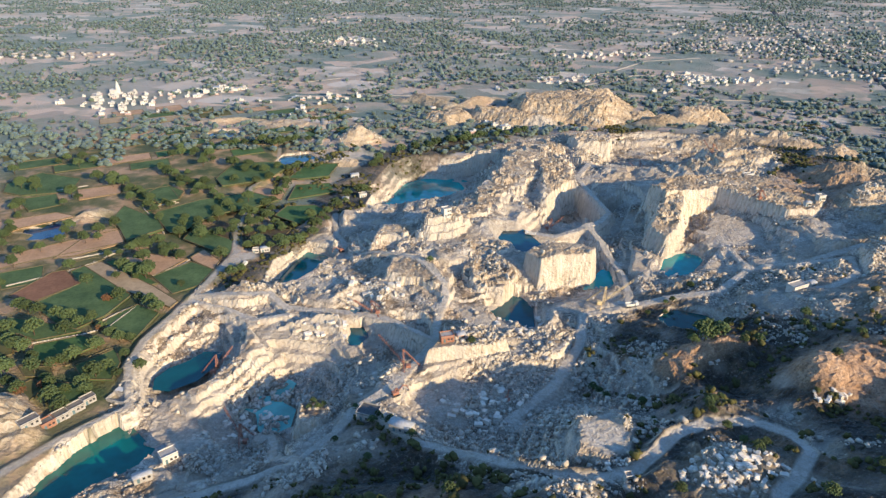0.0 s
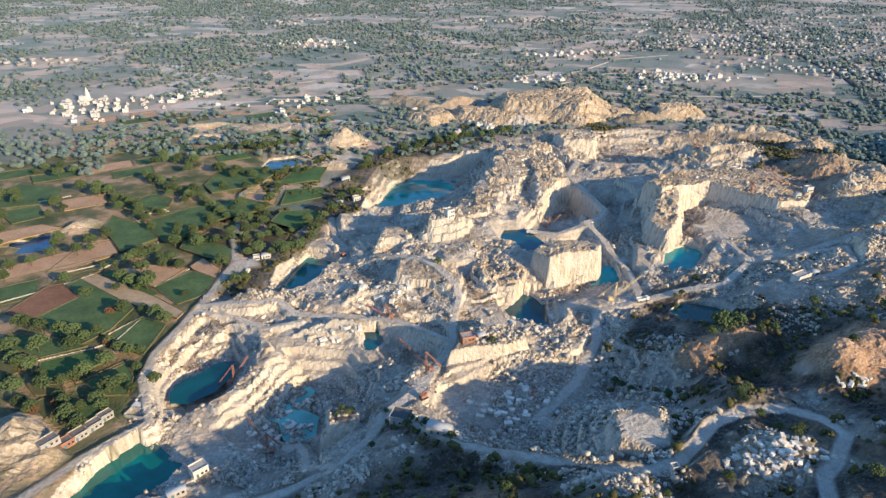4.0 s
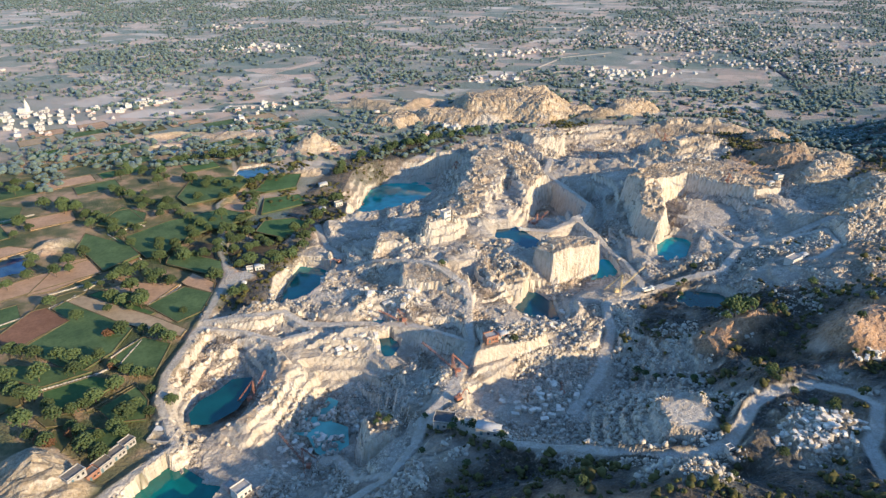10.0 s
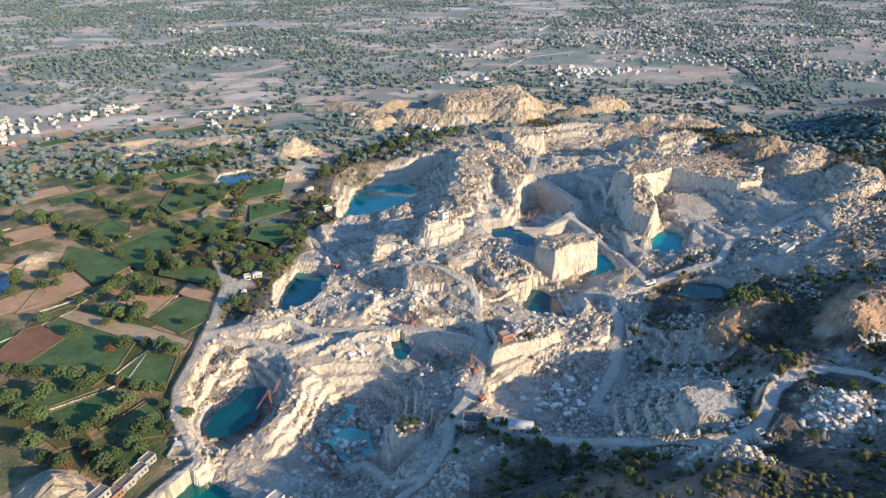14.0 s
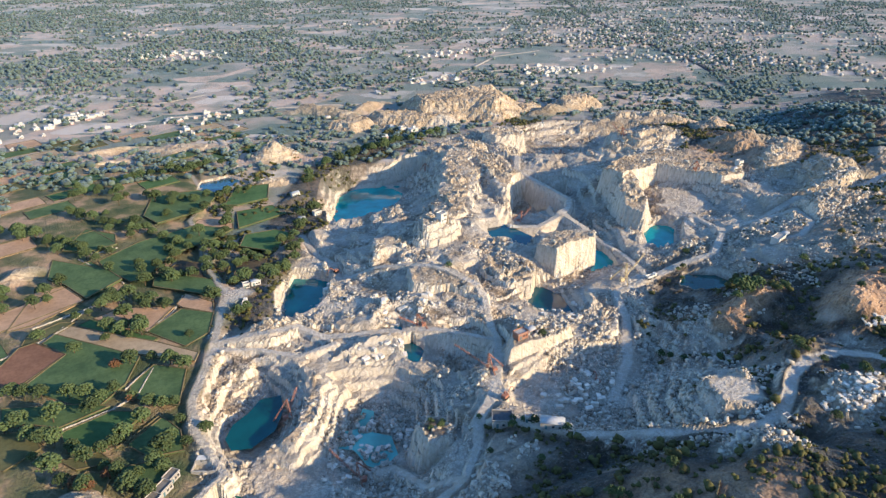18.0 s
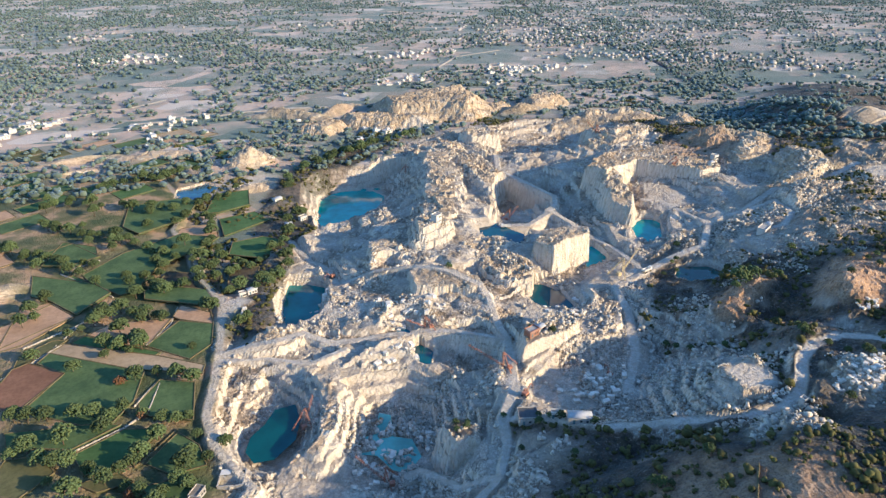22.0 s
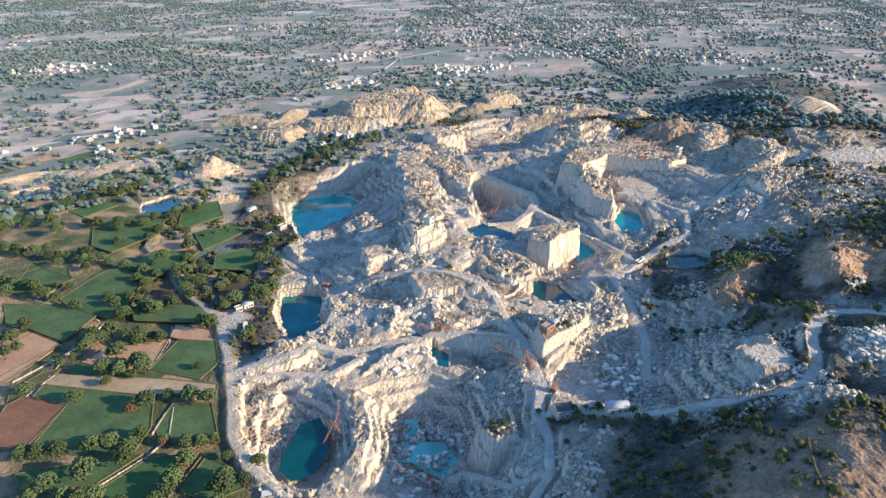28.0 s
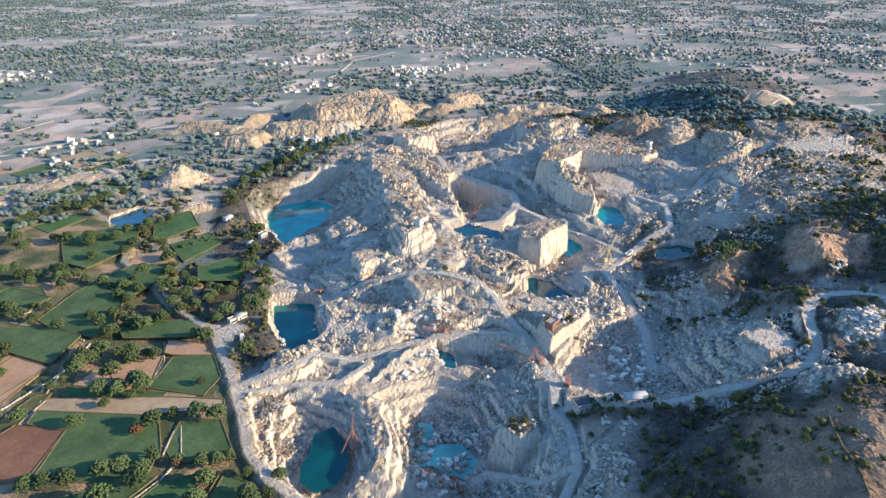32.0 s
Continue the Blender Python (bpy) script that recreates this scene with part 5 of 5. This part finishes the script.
M_DOOR = rough_mat("painted door", (0.07, 0.12, 0.14), (0.12, 0.20, 0.22), 1.5, 0.6, 0.1, 0.01)
M_ORANGE = rough_mat("rusty orange steel", (0.27, 0.115, 0.075), (0.42, 0.21, 0.14), 0.7, 0.7, 0.2, 0.02)
M_YELLOW = rough_mat("faded yellow steel", (0.50, 0.38, 0.20), (0.66, 0.54, 0.32), 0.7, 0.7, 0.2, 0.02)
M_STEEL = rough_mat("dark steel cable", (0.10, 0.10, 0.10), (0.18, 0.18, 0.18), 1.0, 0.5, 0.0)
M_RUBBER = material("tyre rubber", (0.025, 0.025, 0.027), 0.85)
M_TRUCK = rough_mat("lorry paint", (0.55, 0.52, 0.46), (0.72, 0.70, 0.64), 1.0, 0.5, 0.0)
M_GLASS = material("dark window glass", (0.03, 0.04, 0.05), 0.1)


def box(name, size, at, mat, bevel=0.0, taper=1.0):
    """A bevelled box mesh whose base centre lies at the given place."""
    bm = bmesh.new()
    bmesh.ops.create_cube(bm, size=1.0)
    for q in bm.verts:
        k = taper if q.co.z > 0 else 1.0
        q.co = Vector((q.co.x * size[0] * k + at[0], q.co.y * size[1] * k + at[1], (q.co.z + 0.5) * size[2] + at[2]))
    if bevel:
        bmesh.ops.bevel(bm, geom=bm.edges[:], offset=bevel, segments=1, affect="EDGES")
    me = bpy.data.meshes.new(name)
    bm.to_mesh(me)
    bm.free()
    me.materials.append(mat)
    return me


def gable(name, w, d, z, rise_, mat, over=0.3):
    a, b = w / 2 + over, d / 2 + over
    t = 0.12
    v, f = [], []
    for top in (0, t):
        v += [(-a, -b, z + top), (a, -b, z + top), (a, 0, z + rise_ + top), (-a, 0, z + rise_ + top), (a, b, z + top), (-a, b, z + top)]
    f = [(6, 7, 8, 9), (9, 8, 10, 11), (3, 2, 1, 0), (5, 4, 2, 3), (0, 1, 7, 6), (4, 5, 11, 10), (1, 2, 8, 7), (2, 4, 10, 8), (3, 0, 6, 9), (5, 3, 9, 11)]
    return soup(name, v, f, 4, mat)


def house(x, y, turn, w, d, h, wall, roof, label, style="flat", storeys=1, group="", z=None, category="house"):
    root = new("house")
    part("wall", box("wall", (w, d, h + 0.6), (0, 0, -0.6), wall, 0.04), root)
    if style == "flat":
        part("roof", box("roof", (w + 0.35, d + 0.35, 0.18), (0, 0, h), roof, 0.03), root)
        for name, size, at in (("parapet", (w + 0.3, 0.18, 0.55), (0, -d / 2, h + 0.18)), ("parapet", (w + 0.3, 0.18, 0.55), (0, d / 2, h + 0.18)),
                               ("parapet", (0.18, d - 0.1, 0.55), (-w / 2, 0, h + 0.18)), ("parapet", (0.18, d - 0.1, 0.55), (w / 2, 0, h + 0.18))):
            part(name, box(name, size, at, wall), root)
    else:
        part("roof", gable("roof", w, d, h, d * 0.16, roof), root)
    part("door", box("door", (1.0, 0.12, 2.0), (-w * 0.25, -d / 2 - 0.03, 0), M_DOOR), root)
    for s in range(storeys):
        for q in (0.05, 0.32):
            win = part("window", box("window", (1.0, 0.12, 1.0), (w * q, -d / 2 - 0.03, 1.0 + s * 2.9), M_DARK), root)
            part("sill", box("sill", (1.2, 0.22, 0.1), (w * q, -d / 2 - 0.09, 0.9 + s * 2.9), M_CONCRETE), win)
    root.matrix_basis = Matrix.Translation((x, y, height(x, y) if z is None else z)) @ Matrix.Rotation(radians(turn), 4, "Z")
    return tagged(root, label, category, group)


house(-31, 217, -20, 8.5, 7.0, 3.4, M_CONCRETE, M_DARKROOF, "square concrete shed with a dark flat roof beside the road")
house(-16, 201, -28, 9.5, 4.5, 3.2, M_CONCRETE, M_TIN, "long low shed under a grey sheet roof", "gable")
house(-22, 210, -28, 3.0, 2.6, 2.6, M_LIME, M_CONCRETE, "small limewashed hut with a flat roof")
house(2, 271, 15, 6.5, 4.5, 3.0, M_BRICK, M_CONCRETE, "red brick house on top of a quarry wall")
house(9, 274, 15, 4.0, 3.5, 2.6, M_PINK, M_TIN, "small pink hut under a sheet roof on a quarry wall", "gable")
house(2, 399, 30, 5.5, 4.5, 5.6, M_LIME, M_CONCRETE, "two-storey white site office on a rock spur", "flat", 2)
house(183, 295, 25, 10.0, 5.0, 3.6, M_LIME, M_CONCRETE, "long white house among hillside scrub")
house(193, 300, 25, 4.0, 3.5, 2.8, M_LIME, M_TIN, "small white outhouse beside a longer house", "gable")
house(62, 162, 10, 2.4, 2.2, 2.8, M_LIME, M_CONCRETE, "tiny white guard hut beside the road")
house(-115, 208, 40, 6.5, 5.0, 3.4, M_LIME, M_CONCRETE, "white pump house at the edge of a green pool")
house(-120, 213, 40, 4.0, 3.5, 2.8, M_PINK, M_CONCRETE, "small pink store at the edge of a green pool")
house(-119, 193, 30, 7.0, 3.0, 2.6, M_CONCRETE, M_TIN, "low concrete shed on the bank of a pool", "gable")


def roofless_yard(x, y, turn, w, d):
    """Four broken walls round an open yard, with a cross wall and a small cell."""
    root = new("roofless_yard")
    runs = [((-w / 2, -d / 2), (w / 2, -d / 2), 2.0), ((w / 2, -d / 2), (w / 2, d / 2), 2.4), ((w / 2, d / 2), (-w / 2, d / 2), 2.2), ((-w / 2, d / 2), (-w / 2, -d / 2), 1.8), ((-w / 2, d * 0.12), (-w * 0.05, d * 0.12), 2.1)]
    r = random.Random(4)
    for (ax, ay), (bx, by), high in runs:
        n = max(2, int(math.hypot(bx - ax, by - ay) / 1.5))
        for k in range(n):
            u = (k + 0.5) / n
            size = (abs(bx - ax) / n + 0.42, abs(by - ay) / n + 0.42, high * r.uniform(0.75, 1.05) + 1.2)
            part("wall", box("wall", size, (ax + (bx - ax) * u, ay + (by - ay) * u, -1.2), M_CONCRETE), root)
    part("cell_roof", box("cell_roof", (w * 0.4, d * 0.36, 0.2), (-w * 0.28, d * 0.31, 2.3), M_LIME, 0.03), root)
    root.matrix_basis = Matrix.Translation((x, y, height(x, y))) @ Matrix.Rotation(radians(turn), 4, "Z")
    return tagged(root, "roofless grey masonry yard with broken walls by the track", "building")


roofless_yard(-153, 249, -18, 10.5, 8.5)
ROW = [(-177, 219, 8, 5), (-173, 224, 6, 4.5), (-170, 229, 7, 5), (-166, 235, 7, 4.5), (-163, 241, 6, 4)]
for k, (x, y, w, d) in enumerate(ROW):
    house(x - 4, y + 4, 52, w, d, 2.7, (M_CONCRETE, M_BRICK, M_CONCRETE, M_CONCRETE, M_CONCRETE)[k], M_OLDROOF, "flat-roofed roadside house in a short row", "flat", 1, "roadside houses")
house(-122, 403, 10, 6.0, 4.0, 3.0, M_LIME, M_TIN, "white shed under a sheet roof behind the pale yard", "gable")
house(-128, 401, 10, 4.0, 3.0, 2.8, M_LIME, M_CONCRETE, "small white hut behind the pale yard")
house(-136, 342, 12, 9.0, 3.0, 2.8, M_LIME, M_TIN, "long white cabin beside the ramp", "gable")
house(-79, 552, 20, 7.0, 5.0, 3.0, M_LIME, M_TIN, "white shed with a sheet roof near the lake cliff", "gable")
house(-67, 509, 20, 6.0, 4.0, 3.0, M_LIME, M_CONCRETE, "white hut near the lake cliff")
house(-80, 501, 0, 5.0, 4.0, 3.0, M_CONCRETE, M_TIN, "grey hut near the lake cliff", "gable")
house(235, 479, 20, 9.0, 4.0, 3.2, M_LIME, M_CONCRETE, "white house on the hill above the cliff")
house(257, 416, 10, 5.0, 4.0, 3.4, M_LIME, M_CONCRETE, "white hut at the head of a track")
house(242, 404, 10, 4.0, 3.0, 2.8, M_LIME, M_TIN, "small white hut at the head of a track", "gable")


def lattice(name, a, b, width, mat, bays=10):
    a, b = Vector(a), Vector(b)
    d = (b - a).normalized()
    u = d.cross(Vector((0, 0, 1)))
    u = (u if u.length > 0.05 else Vector((1, 0, 0))).normalized()
    w = d.cross(u).normalized()
    c = [(u * i + w * j) * width * 0.5 for i, j in ((-1, -1), (1, -1), (1, 1), (-1, 1))]
    pieces = [(a + o, b + o, 0.085, 0.085) for o in c]
    for k in range(bays):
        p, q = a.lerp(b, k / bays), a.lerp(b, (k + 1) / bays)
        for i in range(4):
            pieces.append((p + c[i], q + c[(i + 1) % 4], 0.04, 0.04))
    return bars(name, [(tuple(p), tuple(q), r, s) for p, q, r, s in pieces], mat, 4)


def derrick(x, y, mast_h, boom_yaw, boom_len, boom_up, mat, label):
    """A stiff-leg derrick: mast, boom, two stiff legs, winch house and cables."""
    z = height(x, y)
    root = new("derrick_crane")
    tip = (math.cos(radians(boom_yaw)) * boom_len * math.cos(radians(boom_up)), math.sin(radians(boom_yaw)) * boom_len * math.cos(radians(boom_up)), 1.2 + boom_len * math.sin(radians(boom_up)))
    part("mast", lattice("mast", (0, 0, -0.5), (0, 0, mast_h), 0.7, mat, 8), root)
    part("boom", lattice("boom", (0, 0, 1.2), tip, 0.65, mat, 12), root)
    for s in (140, 220):
        a = radians(boom_yaw + s)
        part("stiff_leg", lattice("stiff_leg", (0, 0, mast_h), (math.cos(a) * mast_h * 0.95, math.sin(a) * mast_h * 0.95, -0.5), 0.42, mat, 8), root)
    a = radians(boom_yaw + 180)
    part("winch_house", box("winch_house", (2.4, 2.0, 2.1), (math.cos(a) * 3.5, math.sin(a) * 3.5, -0.3), mat, 0.08), root)
    hook = (tip[0], tip[1], tip[2] - boom_len * 0.3)
    part("cable", bars("cable", [((0, 0, mast_h), tip, 0.05, 0.05), (tip, hook, 0.05, 0.05)], M_STEEL, 4), root)
    part("hook_block", box("hook_block", (0.5, 0.4, 0.8), (hook[0], hook[1], hook[2] - 0.8), M_STEEL, 0.06), root)
    root.location = (x, y, z)
    return tagged(root, label, "crane", "quarry derricks")


derrick(-92, 231, 9, 135, 17, 32, M_ORANGE, "orange lattice derrick among rubble by a shallow pool")
derrick(-116, 276, 9, 60, 13, 30, M_ORANGE, "orange lattice derrick on the brink of a flooded pit")
derrick(-19, 262, 9, 135, 20, 22, M_ORANGE, "orange lattice derrick over a dark pit")
derrick(89, 311, 10, 25, 21, 24, M_YELLOW, "faded yellow derrick on a flat quarry floor")
derrick(79, 437, 8, 20, 12, 36, M_ORANGE, "orange derrick at the foot of a sawn rock wall")
derrick(-40, 315, 8, 170, 12, 30, M_ORANGE, "orange derrick beside a small pool")
derrick(44, 575, 9, 250, 14, 36, M_ORANGE, "orange derrick on the slope above the blue lake")
derrick(176, 560, 9, 200, 14, 36, M_ORANGE, "orange derrick far back in the quarry")
derrick(232, 545, 9, 120, 14, 40, M_ORANGE, "orange derrick far back in the quarry")
derrick(215, 415, 8, 240, 12, 40, M_ORANGE, "orange derrick under a tall quarry wall")


def wheel_mesh(r, w):
    return bars("wheel", [((0, -w / 2, r), (0, w / 2, r), r, r)], M_RUBBER, 12)


def lorry(x, y, turn, paint, label):
    root = new("lorry")
    part("chassis", box("chassis", (7.2, 1.0, 0.35), (0, 0, 0.75), M_STEEL), root)
    cab = part("cab", box("cab", (1.9, 2.3, 2.0), (2.7, 0, 1.0), paint, 0.15, 0.94), root)
    part("windscreen", box("windscreen", (0.08, 1.9, 0.8), (3.66, 0, 2.0), M_GLASS), cab)
    bed = part("tipper_bed", box("tipper_bed", (4.8, 2.4, 0.25), (-1.1, 0, 1.1), paint, 0.04), root)
    for size, at in (((4.8, 0.12, 1.1), (-1.1, -1.14, 1.35)), ((4.8, 0.12, 1.1), (-1.1, 1.14, 1.35)), ((0.12, 2.2, 1.3), (1.24, 0, 1.35)), ((0.12, 2.2, 1.0), (-3.44, 0, 1.35))):
        part("side_board", box("side_board", size, at, paint), bed)
    w = wheel_mesh(0.5, 0.35)
    for px in (2.6, -1.6, -2.8):
        for py in (-1.05, 1.05):
            q = part("wheel", w, root)
            q.location = (px, py, 0)
            hub = part("hub", box("hub", (0.3, 0.4, 0.3), (0, 0, 0.35), M_STEEL, 0.08), q)
    root.matrix_basis = Matrix.Translation((x, y, height(x, y) + 0.02)) @ Matrix.Rotation(radians(turn), 4, "Z")
    return tagged(root, label, "lorry", "quarry vehicles")


def excavator(x, y, turn, label):
    root = new("excavator")
    for s in (-1.1, 1.1):
        part("track", box("track", (3.6, 0.6, 0.9), (0, s, 0), M_RUBBER, 0.25), root)
    part("house", box("house", (3.0, 2.5, 1.3), (-0.4, 0, 1.0), M_ORANGE, 0.12), root)
    cab = part("cab", box("cab", (1.4, 1.0, 1.5), (0.6, 0.7, 1.6), M_ORANGE, 0.1), root)
    part("cab_window", box("cab_window", (0.9, 1.04, 0.7), (0.65, 0.7, 2.2), M_GLASS), cab)
    part("boom", bars("boom", [((1.0, 0, 1.6), (3.6, 0, 4.4), 0.28, 0.24), ((3.6, 0, 4.4), (5.4, 0, 3.4), 0.24, 0.2)], M_ORANGE), root)
    part("stick", bars("stick", [((5.4, 0, 3.5), (6.4, 0, 1.2), 0.2, 0.15)], M_ORANGE), root)
    part("bucket", box("bucket", (0.9, 1.1, 0.8), (6.3, 0, 0.3), M_STEEL, 0.15, 0.8), root)
    root.matrix_basis = Matrix.Translation((x, y, height(x, y) + 0.02)) @ Matrix.Rotation(radians(turn), 4, "Z")
    return tagged(root, label, "excavator", "quarry vehicles")


excavator(-21, 236, 30, "orange excavator standing beside the quarry road")
excavator(-70, 405, 200, "orange excavator among rubble on a pale track")
excavator(30, 240, 80, "orange excavator on the shaded quarry floor")
lorry(102, 304, 12, M_TRUCK, "pale tipper lorry parked on a quarry track")
lorry(60, 408, 160, M_TRUCK, "pale tipper lorry on a haul road")
lorry(-130, 378, 75, M_TRUCK, "pale tipper lorry parked in the dusty yard")


# ---- villages and the far town ----
M_FARWALL = rough_mat("pale house walls", (0.24, 0.22, 0.20), (0.50, 0.47, 0.44), 0.05, 0.9, 0.0, 0.1, 0.3, True)


def far_house(w, d, h, roof, label, style="flat"):
    root = new("house")
    part("wall", box("wall", (w, d, h + 1), (0, 0, -1), M_LIME if style != "pink" else M_PINK), root)
    part("roof", box("roof", (w + 0.4, d + 0.4, 0.3), (0, 0, h), roof), root)
    part("stair_room", box("stair_room", (w * 0.35, d * 0.4, 2.0), (w * 0.2, d * 0.15, h + 0.3), M_LIME), root)
    part("door", box("door", (1.2, 0.2, 2.1), (-w * 0.25, -d / 2 - 0.03, 0), M_DARK), root)
    for q in (0.08, 0.34):
        part("window", box("window", (1.2, 0.2, 1.2), (w * q, -d / 2 - 0.03, h - 2.0), M_DARK), root)
    return tagged(root, label, "house", "village houses")


MODELS = [far_house(9, 7, 3.6, M_LIME, "white flat-roofed village house among trees"), far_house(11, 8, 6.6, M_CONCRETE, "two-storey white village house among trees"), far_house(7, 6, 3.4, M_CONCRETE, "small white village house among trees"),
          far_house(10, 6, 3.6, M_LIME, "pink-washed village house with flat roof", "pink"), far_house(14, 9, 4.5, M_TIN, "long white shed with a grey roof")]
rv = random.Random(31)
spots = []


def village(cx, cy, rx, ry, turn, n):
    """n houses scattered round a place, thick in the middle."""
    c, s = math.cos(radians(turn)), math.sin(radians(turn))
    got = 0
    for _ in range(n * 6):
        u, v = rv.gauss(0, 0.5) * rx, rv.gauss(0, 0.5) * ry
        x, y = cx + u * c - v * s, cy + u * s + v * c
        if all((x - a) ** 2 + (y - b) ** 2 > 120 for a, b in spots) and sample(M_ROCK, x, y) < 0.3:
            spots.append((x, y))
            got += 1
            if got == n:
                return


village(-385, 815, 50, 45, 10, 40)
village(-315, 860, 45, 16, 25, 22)
village(-170, 830, 60, 14, 10, 16)
village(-150, 765, 40, 30, 0, 6)
village(90, 715, 45, 18, 20, 5)
village(160, 940, 60, 20, 30, 14)
village(292, 872, 16, 10, 0, 3)
village(385, 950, 60, 26, -10, 34)
village(270, 1150, 80, 22, 10, 30)
village(-200, 1280, 80, 50, 0, 40)
near = len(spots)
turns = [rv.choice((10, 28, 100, 118, 190)) + rv.gauss(0, 6) for _ in spots]
for k, (x, y) in enumerate(spots):
    s = rv.uniform(0.45, 0.75)
    copy_thing(MODELS[rv.choice((0, 0, 1, 2, 2, 3, 4))], Matrix.Translation((x, y, height(x, y))) @ Matrix.Rotation(radians(turns[k]), 4, "Z") @ Matrix.Diagonal((s, s, s * rv.uniform(0.85, 1.2), 1)))
for m, (x, y) in zip(MODELS, ((-420, 835), (-435, 820), (-405, 858), (-445, 842), (-300, 880))):
    m.location = (x, y, height(x, y))

# the temple's spire over the village
temple = new("temple")
part("plinth", box("plinth", (14, 10, 2.0), (0, 0, -0.5), M_LIME), temple)
part("hall", box("hall", (9, 8, 4.5), (-2, 0, 1.5), M_LIME, 0.1), temple)
part("spire", bars("spire", [((3, 0, 1.5), (3, 0, 8), 3.4, 3.0), ((3, 0, 8), (3, 0, 13), 3.0, 1.6), ((3, 0, 13), (3, 0, 16), 1.6, 0.3)], M_LIME, 8), temple)
part("finial", bars("finial", [((3, 0, 16), (3, 0, 17.6), 0.25, 0.08)], M_YELLOW, 6), temple)
temple.location = (-428, 858, height(-428, 858))
tagged(temple, "white temple with a tall tapering spire over the village", "temple")

# the town on the plain: too many roofs to count
village(640, 990, 150, 45, -25, 72)
village(700, 930, 110, 40, -30, 40)
village(800, 830, 90, 70, -40, 40)
village(660, 1250, 170, 150, 0, 152)
village(520, 1240, 120, 50, 0, 56)
village(900, 1200, 260, 180, 0, 120)
village(660, 1450, 200, 60, 0, 72)
village(270, 1580, 120, 26, 0, 40)
village(-640, 1125, 90, 30, 0, 32)
village(980, 1550, 300, 160, 0, 72)
village(1150, 1000, 200, 120, 0, 56)
village(850, 650, 120, 60, 0, 20)
village(-250, 1600, 200, 60, 0, 24)
village(1209, 717, 130, 60, 30, 56)
village(1435, 1010, 180, 80, 20, 64)
village(1040, 570, 80, 40, 30, 19)
village(-9, 783, 20, 10, 0, 3)
far = np.array(spots[near:])
rs = np.random.RandomState(77)
n = len(far)
size = np.stack([5 + 9 * rs.rand(n) ** 3, rs.uniform(4.0, 7, n), rs.uniform(2.6, 4.5, n)], -1)
v = CUBE_V[None] * size[:, None, :]
ang = radians(-32) + rs.choice([0, 1.57], n) + rs.normal(0, 0.12, n)
c, s = np.cos(ang)[:, None], np.sin(ang)[:, None]
v = np.stack([v[:, :, 0] * c - v[:, :, 1] * s, v[:, :, 0] * s + v[:, :, 1] * c, v[:, :, 2]], -1)
v += np.stack([far[:, 0], far[:, 1], sample(MZ, far[:, 0], far[:, 1]) + size[:, 2] * 0.45], -1)[:, None, :]
quads = (CUBE_F[None] + 8 * np.arange(n)[:, None, None]).reshape(-1, 4)
tagged(new("town_houses", soup("town_houses", v.reshape(-1, 3), quads, 4, M_FARWALL)), "crowded pale flat-roofed houses of a distant town", "town", kind="stuff")


def strip(name, line, width, lift, mat, label, category):
    """A road laid over the plain, following the ground."""
    v, f = [], []
    pts = []
    for (ax, ay), (bx, by) in zip(line, line[1:]):
        k = max(2, int(math.hypot(bx - ax, by - ay) / 14))
        pts += [(ax + (bx - ax) * i / k, ay + (by - ay) * i / k) for i in range(k)]
    pts.append(line[-1])
    for i, (x, y) in enumerate(pts):
        x0, y0 = pts[max(i - 1, 0)]
        x1, y1 = pts[min(i + 1, len(pts) - 1)]
        q = math.hypot(x1 - x0, y1 - y0)
        nx, ny = -(y1 - y0) / q * width / 2, (x1 - x0) / q * width / 2
        z = max(height(x + nx, y + ny), height(x - nx, y - ny), height(x, y)) + lift
        v += [(x + nx, y + ny, z), (x - nx, y - ny, z), (x + nx * 1.2, y + ny * 1.2, z - 1.5), (x - nx * 1.2, y - ny * 1.2, z - 1.5)]
        if i:
            a, b = 4 * (i - 1), 4 * i
            f += [(a, a + 1, b + 1, b), (a + 2, a, b, b + 2), (a + 1, a + 3, b + 3, b + 1)]
    return tagged(new(name, soup(name, v, f, 4, mat)), label, category, kind="structure")


M_ASPHALT = rough_mat("asphalt", (0.045, 0.045, 0.05), (0.08, 0.08, 0.085), 0.3, 0.9, 0.1, 0.03)
M_LANE = rough_mat("dusty lane", (0.34, 0.28, 0.21), (0.52, 0.45, 0.36), 0.2, 0.95, 0.1, 0.03)
strip("road", [(570, 780), (623, 931), (655, 1100), (690, 1290), (770, 1560), (884, 1876), (960, 2150)], 13, 0.35, M_ASPHALT, "dark asphalt highway running through the town", "road")
strip("lane", [(150, 930), (250, 1010), (330, 1100), (430, 1130)], 6, 0.25, M_LANE, "pale dusty lane across the plain", "lane")
strip("lane", [(180, 905), (280, 985), (390, 1000)], 6, 0.25, M_LANE, "pale dusty lane across the plain", "lane")
strip("lane", [(-193, 849), (-129, 845), (-60, 855), (40, 838)], 7, 0.25, M_LANE, "pale dusty lane across the plain", "lane")
strip("lane", [(-300, 905), (-190, 935), (-150, 960)], 5, 0.25, M_LANE, "pale dusty lane across the plain", "lane")
strip("lane", [(-142, 767), (-132, 709), (-126, 645), (-122, 611)], 7, 0.3, M_LANE, "straight pale track between earth heaps", "lane")
strip("lane", [(240, 860), (330, 840), (460, 830), (570, 780)], 6, 0.25, M_LANE, "pale dusty lane across the plain", "lane")
